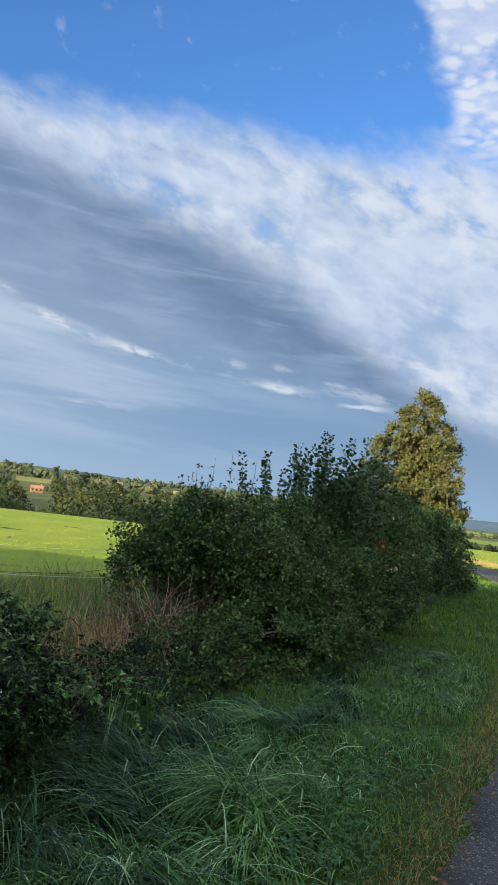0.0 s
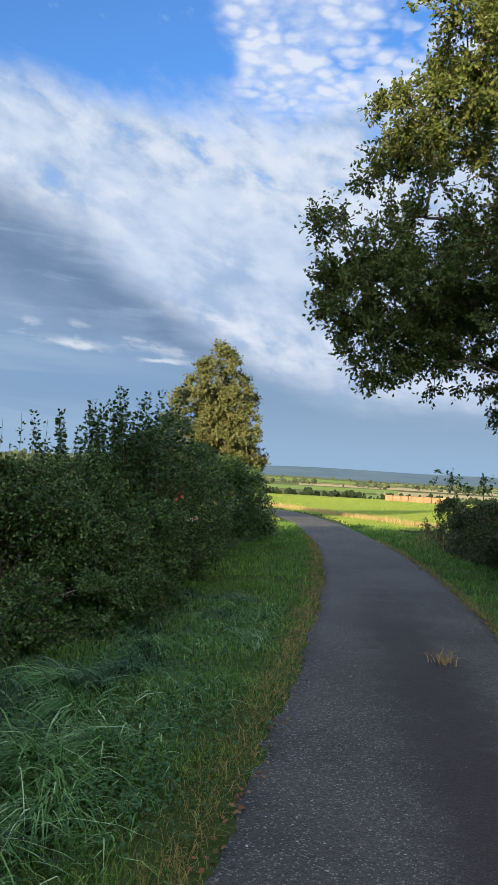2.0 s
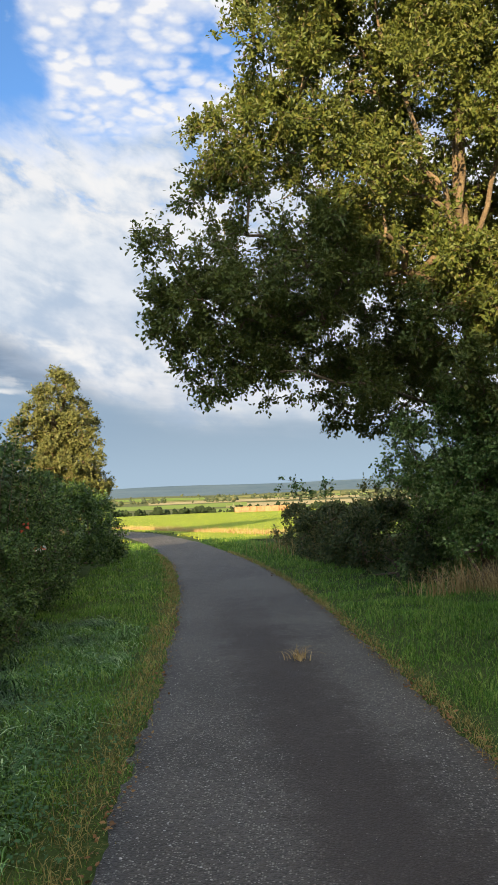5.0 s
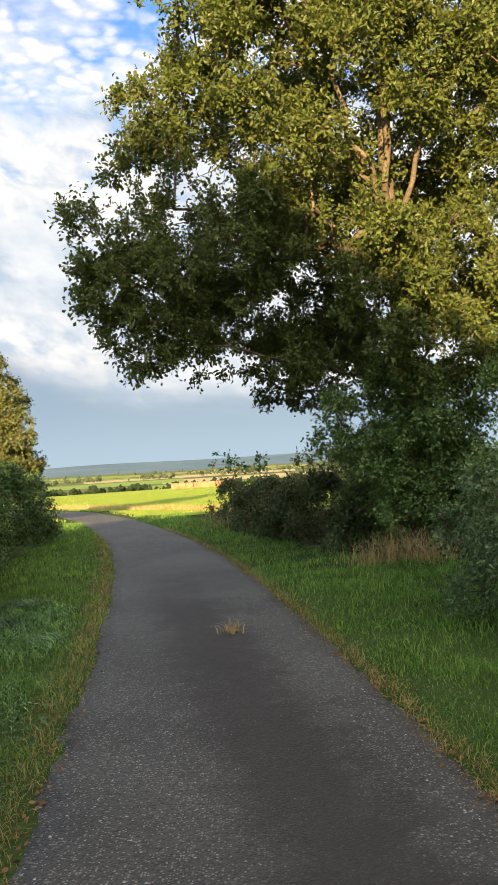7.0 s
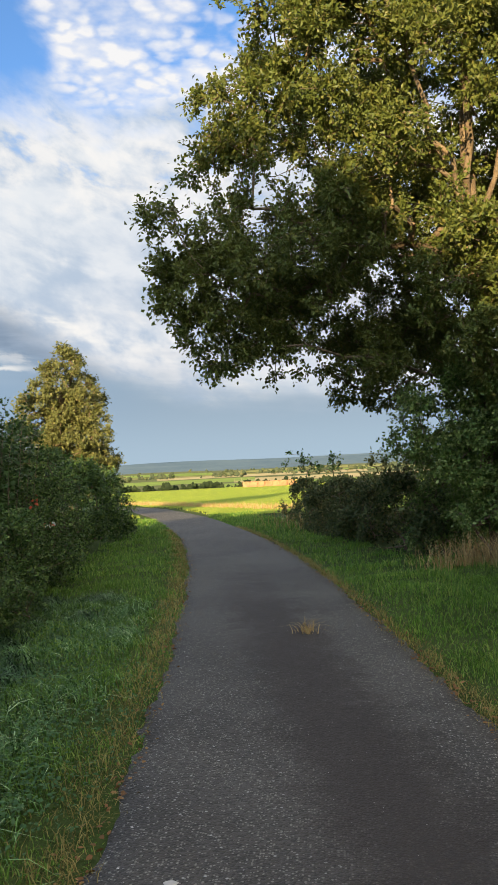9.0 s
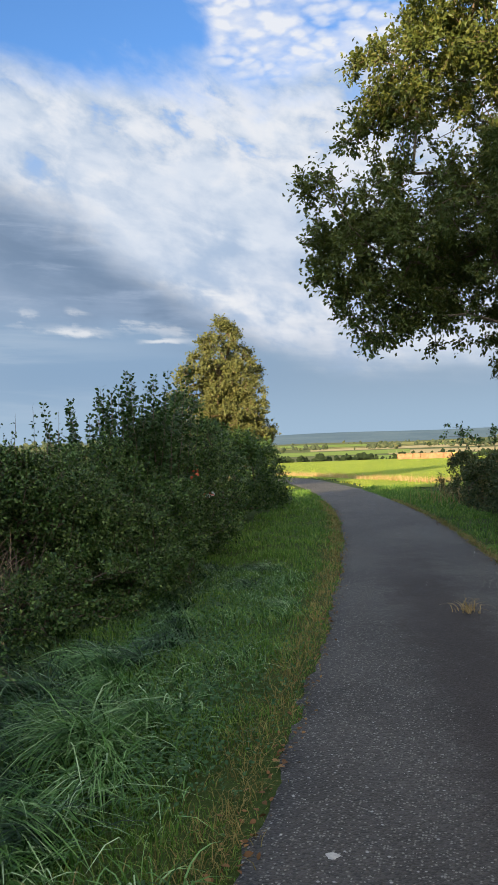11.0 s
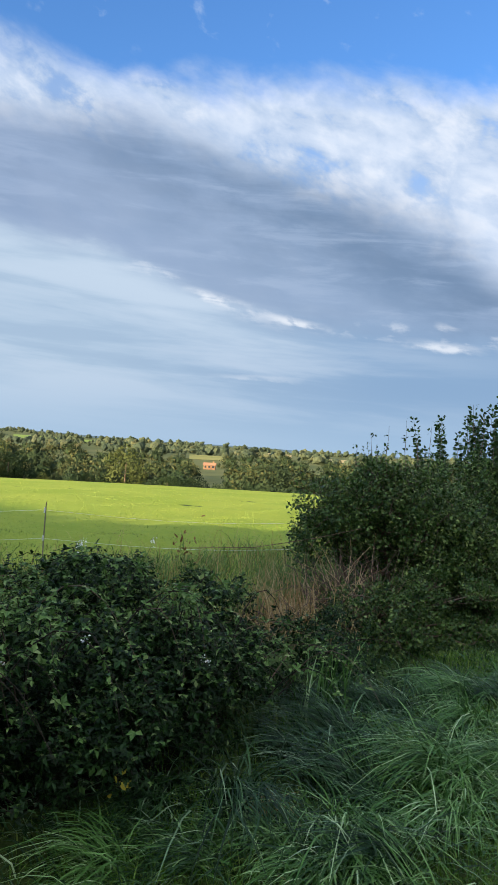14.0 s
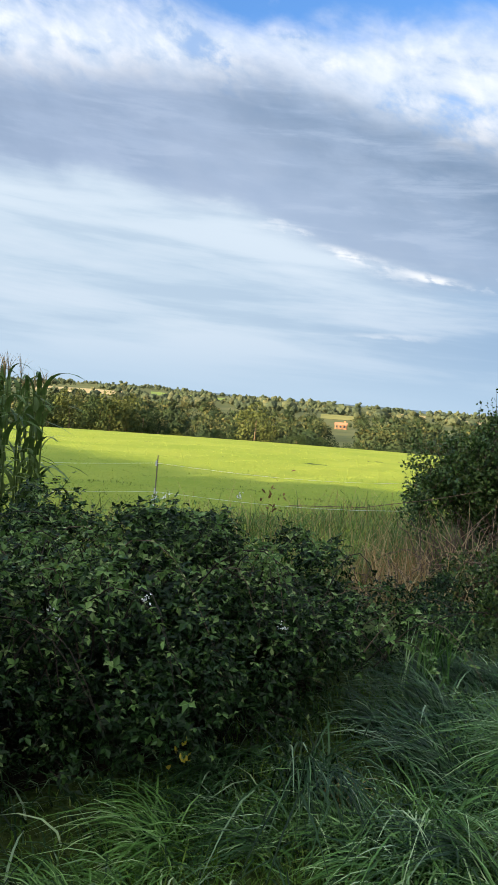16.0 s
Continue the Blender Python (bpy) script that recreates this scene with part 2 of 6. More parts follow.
def asphalt_material():
    mat, tree, bsdf = material("asphalt")
    p = where(tree)

    def cells(scale):
        cell = tree.nodes.new("ShaderNodeTexVoronoi")
        cell.inputs["Scale"].default_value = scale
        tree.links.new(p.socket, cell.inputs["Vector"])
        tone = tree.nodes.new("ShaderNodeSeparateColor")
        tree.links.new(cell.outputs["Color"], tone.inputs[0])
        return N(tree, cell.outputs["Distance"]), N(tree, tone.outputs[0]), N(tree, tone.outputs[1])

    near, pick, tint = cells(78.0)
    wide, rare, _ = cells(34.0)
    big, mid = noise_of(tree, p, 0.45, 5.0, 0.6), noise_of(tree, p, 4.0, 6.0, 0.65)
    base = mix_color(tree, big.step(0.36, 0.62), (0.046, 0.041, 0.034), (0.092, 0.083, 0.070))
    base = mix_color(tree, mid.step(0.35, 0.75) * 0.45, base, (0.108, 0.098, 0.084))
    base = mix_color(tree, tint.step(0.2, 0.9) * 0.6, base, (0.025, 0.022, 0.021))
    chip = pick.step(0.74, 0.84) * near.step(0.55, 0.36)
    base = mix_color(tree, chip * 0.62, base, (0.34, 0.32, 0.27))
    pale = rare.step(0.93, 0.95) * wide.step(0.30, 0.18)
    base = mix_color(tree, pale * 0.9, base, (0.42, 0.40, 0.37))
    # dark damp stain down the middle of the lane
    parts = tree.nodes.new("ShaderNodeSeparateXYZ")
    tree.links.new(p.socket, parts.inputs[0])
    sx, sy = N(tree, parts.outputs[0]), N(tree, parts.outputs[1])
    off = ((sx + sy * 0.19 - 1.11) + (mid - 0.5) * 1.0).op("ABSOLUTE")
    stain = off.step(0.64, 0.12) * (sy + (big - 0.5) * 8.0).step(13.5, 9.0) * (sy + (mid - 0.5) * 2.0).step(1.2, 2.6)
    base = mix_color(tree, stain * 0.80, base, (0.030, 0.022, 0.018))
    tree.links.new(base.socket, bsdf.inputs["Base Color"])
    bsdf.inputs["Roughness"].default_value = 0.72
    bsdf.inputs["Specular IOR Level"].default_value = 0.35
    bump(tree, bsdf, near * -1.0 + wide * -0.6 + mid * 0.4, 0.9, 0.008)
    return mat


M = dict(
    asphalt=asphalt_material(),
    turf=plain("turf", (0.034, 0.060, 0.012), (0.070, 0.090, 0.026), 1.2, 35.0, 0.95, 0.8, 0.04, 0.1),
    meadow=plain("meadow", (0.20, 0.27, 0.035), (0.30, 0.34, 0.055), 0.25, 9.0, 0.95, 0.9, 0.10, 0.05),
    stubble=plain("stubble", (0.36, 0.28, 0.13), (0.44, 0.36, 0.19), 0.02, 0.4, 0.95, 0.6, 0.3, 0.05),
    pasture=plain("pasture", (0.15, 0.22, 0.045), (0.24, 0.30, 0.07), 0.02, 0.3, 0.95, 0.6, 0.3, 0.05),
    dull=plain("dull_pasture", (0.20, 0.20, 0.06), (0.28, 0.26, 0.09), 0.02, 0.3, 0.95, 0.6, 0.3, 0.05),
    upland=plain("upland", (0.075, 0.095, 0.038), (0.15, 0.15, 0.062), 0.012, 0.15, 0.95, 0.6, 0.5, 0.05),
    # distance haze over the ridge is painted in as a blue-grey colour
    ridge=plain("hazed_ridge_woodland", (0.085, 0.128, 0.160), (0.13, 0.175, 0.195), 0.004, 0.05, 1.0, 0.7, 2.0, 0.0),
    bark=plain("oak_bark", (0.08, 0.056, 0.034), (0.19, 0.135, 0.08), 2.5, 28.0, 0.9, 0.9, 0.03),
    bine=plain("bramble_stem", (0.020, 0.016, 0.012), (0.050, 0.034, 0.024), 3.0, 40.0, 0.85, 0.5, 0.005),
    twig=plain("twig", (0.085, 0.058, 0.042), (0.19, 0.13, 0.09), 3.0, 40.0, 0.85, 0.5, 0.005),
    cane=foliage("dry_cane", [(0.0, (0.30, 0.19, 0.10)), (1.0, (0.50, 0.36, 0.20))], 0.7, 0.1, 1.0),
    oak=foliage("oak_leaf", [(0.0, (0.066, 0.092, 0.020)), (0.5, (0.090, 0.114, 0.025)), (0.85, (0.120, 0.132, 0.030)), (1.0, (0.160, 0.150, 0.038))], 0.45, 0.38, 0.45, 0.22),
    golden=foliage("autumn_tree_leaf", [(0.0, (0.070, 0.082, 0.024)), (0.5, (0.110, 0.118, 0.036)), (1.0, (0.165, 0.155, 0.055))], 0.5, 0.25, 0.4),
    hedge=foliage("hedge_leaf", [(0.0, (0.012, 0.032, 0.006)), (0.45, (0.046, 0.094, 0.017)), (0.8, (0.105, 0.165, 0.034)), (1.0, (0.195, 0.245, 0.065))], 0.42, 0.16, 0.9, 0.28, 1),
    hazel=foliage("hazel_leaf", [(0.0, (0.018, 0.042, 0.010)), (1.0, (0.062, 0.105, 0.026))], 0.45, 0.3, 0.9),
    # near-black stops put the shade of the thicket's hollows into the leaf colour
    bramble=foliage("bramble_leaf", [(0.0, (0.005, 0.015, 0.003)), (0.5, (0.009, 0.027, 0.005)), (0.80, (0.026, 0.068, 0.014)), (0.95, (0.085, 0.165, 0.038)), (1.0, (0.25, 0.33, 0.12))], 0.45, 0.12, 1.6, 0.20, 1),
    # paler leaves for the tops: fresh growth plus skylight painted into the colour
    bramble_tip=foliage("young_lit_bramble_leaf", [(0.0, (0.040, 0.095, 0.020)), (0.5, (0.105, 0.195, 0.045)), (0.85, (0.18, 0.28, 0.08)), (1.0, (0.34, 0.41, 0.18))], 0.45, 0.2, 1.6, 0.2, 1),
    # shaded copy of the long grass, hedge shade painted into the blade colours
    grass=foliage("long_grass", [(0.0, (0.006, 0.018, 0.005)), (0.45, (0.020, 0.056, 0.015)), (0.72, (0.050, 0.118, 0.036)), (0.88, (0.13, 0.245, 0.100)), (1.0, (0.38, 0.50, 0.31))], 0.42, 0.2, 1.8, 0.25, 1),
    # lit copy, with brighter light and pale glints painted into the blades
    grass_lit=foliage("lit_long_grass", [(0.0, (0.016, 0.050, 0.008)), (0.32, (0.055, 0.140, 0.024)), (0.60, (0.122, 0.258, 0.055)), (0.83, (0.28, 0.46, 0.16)), (1.0, (0.60, 0.72, 0.42))], 0.42, 0.25, 1.8, 0.25, 2),
    lawn=foliage("short_grass", [(0.0, (0.038, 0.098, 0.012)), (0.6, (0.122, 0.240, 0.032)), (1.0, (0.30, 0.37, 0.088))], 0.55, 0.35, 1.1, 0.2),
    rank=foliage("rank_grass", [(0.0, (0.05, 0.115, 0.022)), (0.5, (0.10, 0.18, 0.036)), (0.85, (0.16, 0.20, 0.052)), (1.0, (0.28, 0.22, 0.09))], 0.6, 0.3, 0.9, 0.15),
    rough=foliage("rough_grass", [(0.0, (0.075, 0.120, 0.020)), (0.6, (0.140, 0.190, 0.032)), (1.0, (0.24, 0.25, 0.070))], 0.6, 0.2, 0.9, 0.12),
    soil=plain("shade_dark_mould", (0.010, 0.008, 0.005), (0.030, 0.021, 0.013), 4.0, 50.0, 0.95, 0.9, 0.03, 0.05),
    elder=foliage("understorey_leaf", [(0.0, (0.050, 0.096, 0.020)), (0.6, (0.130, 0.196, 0.044)), (1.0, (0.27, 0.32, 0.11))], 0.45, 0.32, 0.9),
    fringe=foliage("fringe_grass", [(0.0, (0.14, 0.11, 0.035)), (0.5, (0.26, 0.20, 0.065)), (1.0, (0.40, 0.32, 0.12))], 0.7, 0.2, 1.2, 0.1),
    straw=foliage("straw", [(0.0, (0.26, 0.15, 0.055)), (0.5, (0.40, 0.27, 0.11)), (1.0, (0.58, 0.44, 0.22))], 0.6, 0.3, 1.2),
    field=foliage("field_grass", [(0.0, (0.15, 0.24, 0.026)), (0.5, (0.28, 0.34, 0.045)), (1.0, (0.44, 0.45, 0.090))], 0.6, 0.4, 0.3, 0.15),
    corn=foliage("maize_leaf", [(0.0, (0.055, 0.11, 0.022)), (1.0, (0.12, 0.18, 0.045))], 0.42, 0.3, 1.0),
    sallow=foliage("grey_sallow_leaf", [(0.0, (0.036, 0.072, 0.020)), (0.55, (0.085, 0.135, 0.042)), (1.0, (0.21, 0.26, 0.115))], 0.45, 0.22, 0.9, 0.3),
    dry_hedge=foliage("browning_hedge_leaf", [(0.0, (0.026, 0.040, 0.013)), (0.5, (0.066, 0.088, 0.026)), (0.85, (0.120, 0.130, 0.045)), (1.0, (0.20, 0.15, 0.06))], 0.5, 0.22, 0.9, 0.2, 1),
    clover=foliage("clover_leaf", [(0.0, (0.040, 0.10, 0.030)), (1.0, (0.075, 0.15, 0.055))], 0.5, 0.25, 1.0),
    wood_dark=foliage("far_leaf_dark", [(0.0, (0.017, 0.030, 0.012)), (0.5, (0.021, 0.036, 0.014)), (1.0, (0.027, 0.043, 0.016))], 0.8, 0.05, 0.25, 0.05),
    wood=foliage("far_leaf", [(0.0, (0.030, 0.047, 0.017)), (0.5, (0.036, 0.055, 0.019)), (1.0, (0.045, 0.066, 0.023))], 0.8, 0.05, 0.25, 0.05),
    wood_gold=foliage("far_leaf_yellowing", [(0.0, (0.062, 0.076, 0.021)), (0.5, (0.073, 0.086, 0.024)), (1.0, (0.088, 0.098, 0.030))], 0.8, 0.05, 0.25, 0.05),
    canopy=canopy("wood_canopy", [(0.0, (0.020, 0.036, 0.017)), (0.35, (0.029, 0.048, 0.020)), (0.7, (0.042, 0.062, 0.025)), (0.92, (0.060, 0.076, 0.030)), (1.0, (0.095, 0.098, 0.038))], 0.9),
    wood_mass=wood_mass(),
    # far crowns are paled and greyed: air haze mixed into the leaf colour
    hazed_canopy=canopy("hazed_canopy", [(0.0, (0.050, 0.066, 0.042)), (0.5, (0.070, 0.088, 0.050)), (0.9, (0.095, 0.105, 0.055)), (1.0, (0.13, 0.125, 0.060))], 0.4),
    canopy_dark=canopy("wood_canopy_dark", [(0.0, (0.016, 0.028, 0.014)), (1.0, (0.040, 0.056, 0.024))], 0.5),
    litter=foliage("leaf_litter", [(0.0, (0.12, 0.06, 0.025)), (0.6, (0.22, 0.11, 0.045)), (1.0, (0.34, 0.20, 0.08))], 0.7, 0.1, 2.0, 0.15),
    bale=plain("weathered_straw", (0.20, 0.105, 0.055), (0.34, 0.19, 0.10), 2.0, 18.0, 0.95, 0.8, 0.03, 0.05),
    fresh_bale=plain("fresh_straw", (0.48, 0.27, 0.09), (0.62, 0.38, 0.14), 2.0, 18.0, 0.95, 0.8, 0.03, 0.05),
    rust=foliage("red_leaf", [(0.0, (0.50, 0.07, 0.03)), (1.0, (0.62, 0.14, 0.07))], 0.5, 0.3, 2.0),
    petal=foliage("white_petal", [(0.0, (0.72, 0.72, 0.70)), (1.0, (0.82, 0.82, 0.80))], 0.6, 0.3, 2.0),
    yellow=foliage("yellow_leaf", [(0.0, (0.42, 0.36, 0.03)), (1.0, (0.55, 0.45, 0.06))], 0.5, 0.3, 2.0),
    stone=plain("pale_stone", (0.38, 0.36, 0.33), (0.58, 0.55, 0.50), 8.0, 60.0, 0.85, 0.3, 0.004),
    tape=plain("white_tape", (0.70, 0.71, 0.70), (0.80, 0.80, 0.78), 6.0, 60.0, 0.5, 0.1, 0.002),
    post=plain("fence_wood", (0.16, 0.13, 0.10), (0.28, 0.24, 0.19), 5.0, 50.0, 0.9, 0.6, 0.01),
    wire=plain("rusty_wire", (0.10, 0.06, 0.04), (0.20, 0.12, 0.08), 9.0, 80.0, 0.6, 0.2, 0.002),
    render_wall=plain("house_wall", (0.30, 0.155, 0.075), (0.37, 0.20, 0.10), 0.3, 2.0, 0.9, 0.2, 0.02),
    roof=plain("clay_roof", (0.28, 0.14, 0.075), (0.36, 0.19, 0.10), 0.4, 3.0, 0.85, 0.5, 0.05),
    glass=plain("dark_pane", (0.03, 0.035, 0.04), (0.06, 0.065, 0.07), 1.0, 5.0, 0.15, 0.05, 0.01),
)

# ---------------------------------------------------------------- mesh helpers
rng = np.random.default_rng(7)
UP = np.array([0.0, 0.0, 1.0])


def mesh_from(name, verts, tris=None, quads=None, mat=None, smooth=False):
    """A mesh from arrays of corners."""
    me = bpy.data.meshes.new(name)
    tris = np.zeros((0, 3), int) if tris is None else np.asarray(tris, int).reshape(-1, 3)
    quads = np.zeros((0, 4), int) if quads is None else np.asarray(quads, int).reshape(-1, 4)
    verts = np.asarray(verts, float).reshape(-1, 3)
    me.vertices.add(len(verts))
    me.vertices.foreach_set("co", verts.ravel())
    me.loops.add(3 * len(tris) + 4 * len(quads))
    me.loops.foreach_set("vertex_index", np.concatenate([tris.ravel(), quads.ravel()]).astype(np.int32))
    me.polygons.add(len(tris) + len(quads))
    starts = np.concatenate([np.arange(len(tris)) * 3, 3 * len(tris) + np.arange(len(quads)) * 4])
    me.polygons.foreach_set("loop_start", starts.astype(np.int32))
    me.polygons.foreach_set("use_smooth", np.full(len(starts), smooth))
    me.update(calc_edges=True)
    if mat is not None:
        me.materials.append(mat)
    return me


def thing(name, label, category, group="", kind="", at=(0, 0, 0)):
    ob = new(name)
    ob.location = at
    return tagged(ob, label, category, group, kind)


def part(name, me, parent, label="", kind=""):
    ob = new(name, me)
    ob.parent = parent
    ob.matrix_parent_inverse = Matrix.Translation(-Vector(parent.location)) if parent.parent is None else Matrix.Identity(4)
    return tagged(ob, label, kind=kind)


def reseed(*place):
    """A fixed random sequence for each plant, by where it stands."""
    global rng
    rng = np.random.default_rng([int(abs(v) * 100) for v in place])


def unit(v):
    return v / np.maximum(np.linalg.norm(v, axis=-1, keepdims=True), 1e-9)


def rand_dirs(*shape):
    return unit(rng.normal(size=(*shape, 3)))


OVATE = (
    np.array([(0, 0, 0), (-0.27, 0.30, 0.05), (0.27, 0.30, 0.05), (-0.24, 0.66, 0.02), (0.24, 0.66, 0.02), (0, 1.0, -0.10)]),
    np.array([(0, 2, 1), (3, 4, 5)]), np.array([(1, 2, 4, 3)]))
KITE = (np.array([(0, 0, 0), (-0.34, 0.50, 0.07), (0.34, 0.46, 0.07), (0, 1.0, -0.06)]), np.zeros((0, 3), int), np.array([(0, 2, 3, 1)]))
OAKISH = (np.array([(0, 0, 0), (-0.28, 0.62, 0.10), (0.29, 0.50, 0.10), (0, 1.0, -0.08)]), np.zeros((0, 3), int), np.array([(0, 2, 3, 1)]))
DIAMOND = (np.array([(0, 0, 0), (-0.34, 0.48, 0.06), (0.34, 0.48, 0.06), (0, 1.0, -0.06)]), np.zeros((0, 3), int), np.array([(0, 2, 3, 1)]))


def leaves(name, places, along, normals, sizes, shape, mat):
    """One mesh of many separate leaves."""
    v, t, q = shape
    y = unit(along)
    x = unit(np.cross(y, normals))
    z = np.cross(x, y)
    s = np.asarray(sizes)[:, None, None]
    verts = places[:, None] + s * (v[None, :, 0:1] * x[:, None] + v[None, :, 1:2] * y[:, None] + v[None, :, 2:3] * z[:, None])
    base = (np.arange(len(places)) * len(v))[:, None, None]
    return mesh_from(name, verts, (t[None] + base) if len(t) else None, (q[None] + base) if len(q) else None, mat)


def sprays(centers, radii, twigs, per, out=None, lift=0.2, start=0.15):
    """Leaf places and directions on short twigs that fan out from each centre; also the twigs themselves."""
    c, r = np.asarray(centers), np.asarray(radii)
    d = rand_dirs(len(c), twigs)
    if out is not None:
        d = d + 0.75 * out[:, None]
    d = unit(d + lift * UP)
    length = r[:, None] * rng.uniform(0.55, 1.15, (len(c), twigs))
    tips = c[:, None] + d * length[..., None]
    f = rng.uniform(start, 1.0, (len(c), twigs, per))
    p = c[:, None, None] + (d * length[..., None])[:, :, None] * f[..., None]
    p = p + rng.normal(0, 0.09, p.shape) * r[:, None, None, None]
    along = unit(d[:, :, None] * 0.6 + rand_dirs(len(c), twigs, per) * 0.9 + np.array([0, 0, -0.15]))
    normals = unit(rand_dirs(len(c), twigs, per) * 0.8 + UP * 0.7)
    return p.reshape(-1, 3), along.reshape(-1, 3), normals.reshape(-1, 3), np.repeat(c, twigs, 0), tips.reshape(-1, 3)


def tubes(name, starts, ends, r0, r1, mat, sides=5):
    """Tapered round sticks from starts to ends, in one mesh."""
    a, b = np.asarray(starts, float), np.asarray(ends, float)
    axis = unit(b - a)
    side = np.where(np.abs(axis[:, 2:3]) > 0.9, np.array([[1.0, 0, 0]]), UP[None])
    u = unit(np.cross(axis, side))
    w = np.cross(axis, u)
    ang = np.arange(sides) * 2 * np.pi / sides
    ring = np.cos(ang)[None, :, None] * u[:, None] + np.sin(ang)[None, :, None] * w[:, None]
    va = a[:, None] + ring * np.asarray(r0)[:, None, None]
    vb = b[:, None] + ring * np.asarray(r1)[:, None, None]
    verts = np.concatenate([va, vb], 1)
    k = np.arange(sides)
    quad = np.stack([k, (k + 1) % sides, sides + (k + 1) % sides, sides + k], 1)
    quads = quad[None] + (np.arange(len(a)) * 2 * sides)[:, None, None]
    return mesh_from(name, verts, None, quads, mat, smooth=True)


def grow(stem, targets, tip=0.01, power=0.5, sag=0.0, wander=0.08):
    """A branching skeleton: each target, the nearest to the stem first, is joined to the nearest node by a bent twig.
    stem: points from the foot up. Returns starts, ends, radii and whether each piece is of the stem."""
    nodes = [np.array(p, float) for p in stem]
    parent = [-1] + list(range(len(stem) - 1))
    stem_n = len(stem)
    t = np.asarray(targets)
    order = np.argsort(np.min(np.linalg.norm(t[:, None] - np.array(nodes)[None], axis=2), axis=1))
    ends = []
    for k in order:
        arr = np.array(nodes)
        gap = t[k] - arr
        dist = np.linalg.norm(gap, axis=1)
        cost = dist + np.where(gap[:, 2] < 0, -0.35 * gap[:, 2], 0) + np.where(np.arange(len(arr)) < 1, 50, 0)
        j = int(np.argmin(cost))
        steps = max(1, int(dist[j] / 0.6))
        last, here = j, arr[j]
        for m in range(1, steps + 1):
            f = m / steps
            p = here + gap[j] * f + np.array([0, 0, sag * dist[j] * math.sin(math.pi * f)])
            if m < steps:
                p = p + rng.normal(0, wander, 3) * min(1.0, dist[j]) * (0.6 + f)
            nodes.append(p)
            parent.append(last)
            last = len(nodes) - 1
        ends.append(last)
    count = np.zeros(len(nodes))
    for e in ends:
        while e >= 0:
            count[e] += 1
            e = parent[e]
    radius = tip * np.maximum(count, 1) ** power
    kids = [k for k in range(len(nodes)) if parent[k] >= 0]

    def bough(k):
        """The node of the stem from which this piece springs."""
        while k >= stem_n:
            k = parent[k]
        return k

    a = np.array([nodes[parent[k]] for k in kids])
    b = np.array([nodes[k] for k in kids])
    r1 = radius[kids]
    r0 = np.array([min(radius[parent[k]], radius[k] * 1.35 + 0.002) if k >= stem_n else radius[parent[k]] for k in kids])
    return a, b, r0, r1, np.array([k < stem_n for k in kids]), np.array([bough(k) for k in kids])


def blades(name, roots, height, width, lean, heading, mat, segments=3, droop=1.0):
    """Curved, tapering blades of grass in one mesh."""
    n = len(roots)
    ahead = np.stack([np.cos(heading), np.sin(heading), np.zeros(n)], 1)
    turn = heading + np.pi / 2 + rng.normal(0, 0.5, n)
    across = np.stack([np.cos(turn), np.sin(turn), np.zeros(n)], 1)
    rows = []
    for k in range(segments + 1):
        f = k / segments
        reach = lean * f ** 1.8
        rise = f - droop * 0.45 * lean * f ** 2.6
        mid = roots + ahead * (height * reach)[:, None] + UP * (height * rise)[:, None]
        half = width * 0.5 * (1 - 0.55 * f)
        if k < segments:
            rows += [mid - across * half[:, None], mid + across * half[:, None]]
        else:
            rows.append(mid)
    verts = np.stack(rows, 1)
    m = verts.shape[1]
    base = (np.arange(n) * m)[:, None, None]
    quads = np.array([(2 * k, 2 * k + 1, 2 * k + 3, 2 * k + 2) for k in range(segments - 1)]).reshape(-1, 4)
    tris = np.array([(2 * segments - 2, 2 * segments - 1, 2 * segments)])
    return mesh_from(name, verts, tris[None] + base, (quads[None] + base) if len(quads) else None, mat)


def smoothstep(v, a, b):
    t = np.clip((v - a) / (b - a), 0, 1)
    return t * t * (3 - 2 * t)


# ---------------------------------------------------------------- ground
LEFT_R = [0, 48, 58, 75, 120, 200, 350, 590, 900, 1400, 2200, 3200, 5200]
LEFT_Z = [0, -0.84, -1.10, -2.2, -8.0, -12.5, -15.5, -12.0, -5.5, 5.0, 12.0, 27.0, 32.0]
RIGHT_R = [0, 150, 190, 300, 500, 800, 1200, 2000, 2450, 2600, 3300, 5200]
RIGHT_Z = [0, -2.62, -4.2, -5.6, -8.3, -10.5, -14.0, -21.0, -16.0, -10.0, 20.0, 20.0]

CENTRE = [(0.9, -40.0), (0.75, -14.0), (0.55, -5.0), (0.38, 0.0), (0.20, 3.5), (-0.12, 6.2), (-0.42, 8.4), (-0.77, 11.0), (-1.42, 15.0), (-2.62, 21.0),
          (-3.65, 25.0), (-6.1, 34.0), (-10.6, 47.0), (-17.5, 59.0), (-30.0, 73.0), (-48.0, 86.0)]
CX, CY = np.array(CENTRE).T
HALF_ROAD = 1.08


ROAD_Y = np.arange(-40.0, 86.01, 0.25)
ROAD_X = np.interp(ROAD_Y, CY, CX)
for _ in range(3):
    ROAD_X = np.convolve(np.pad(ROAD_X, 6, mode="edge"), np.ones(13) / 13, "valid")


def road_x(y):
    return np.interp(y, ROAD_Y, ROAD_X)


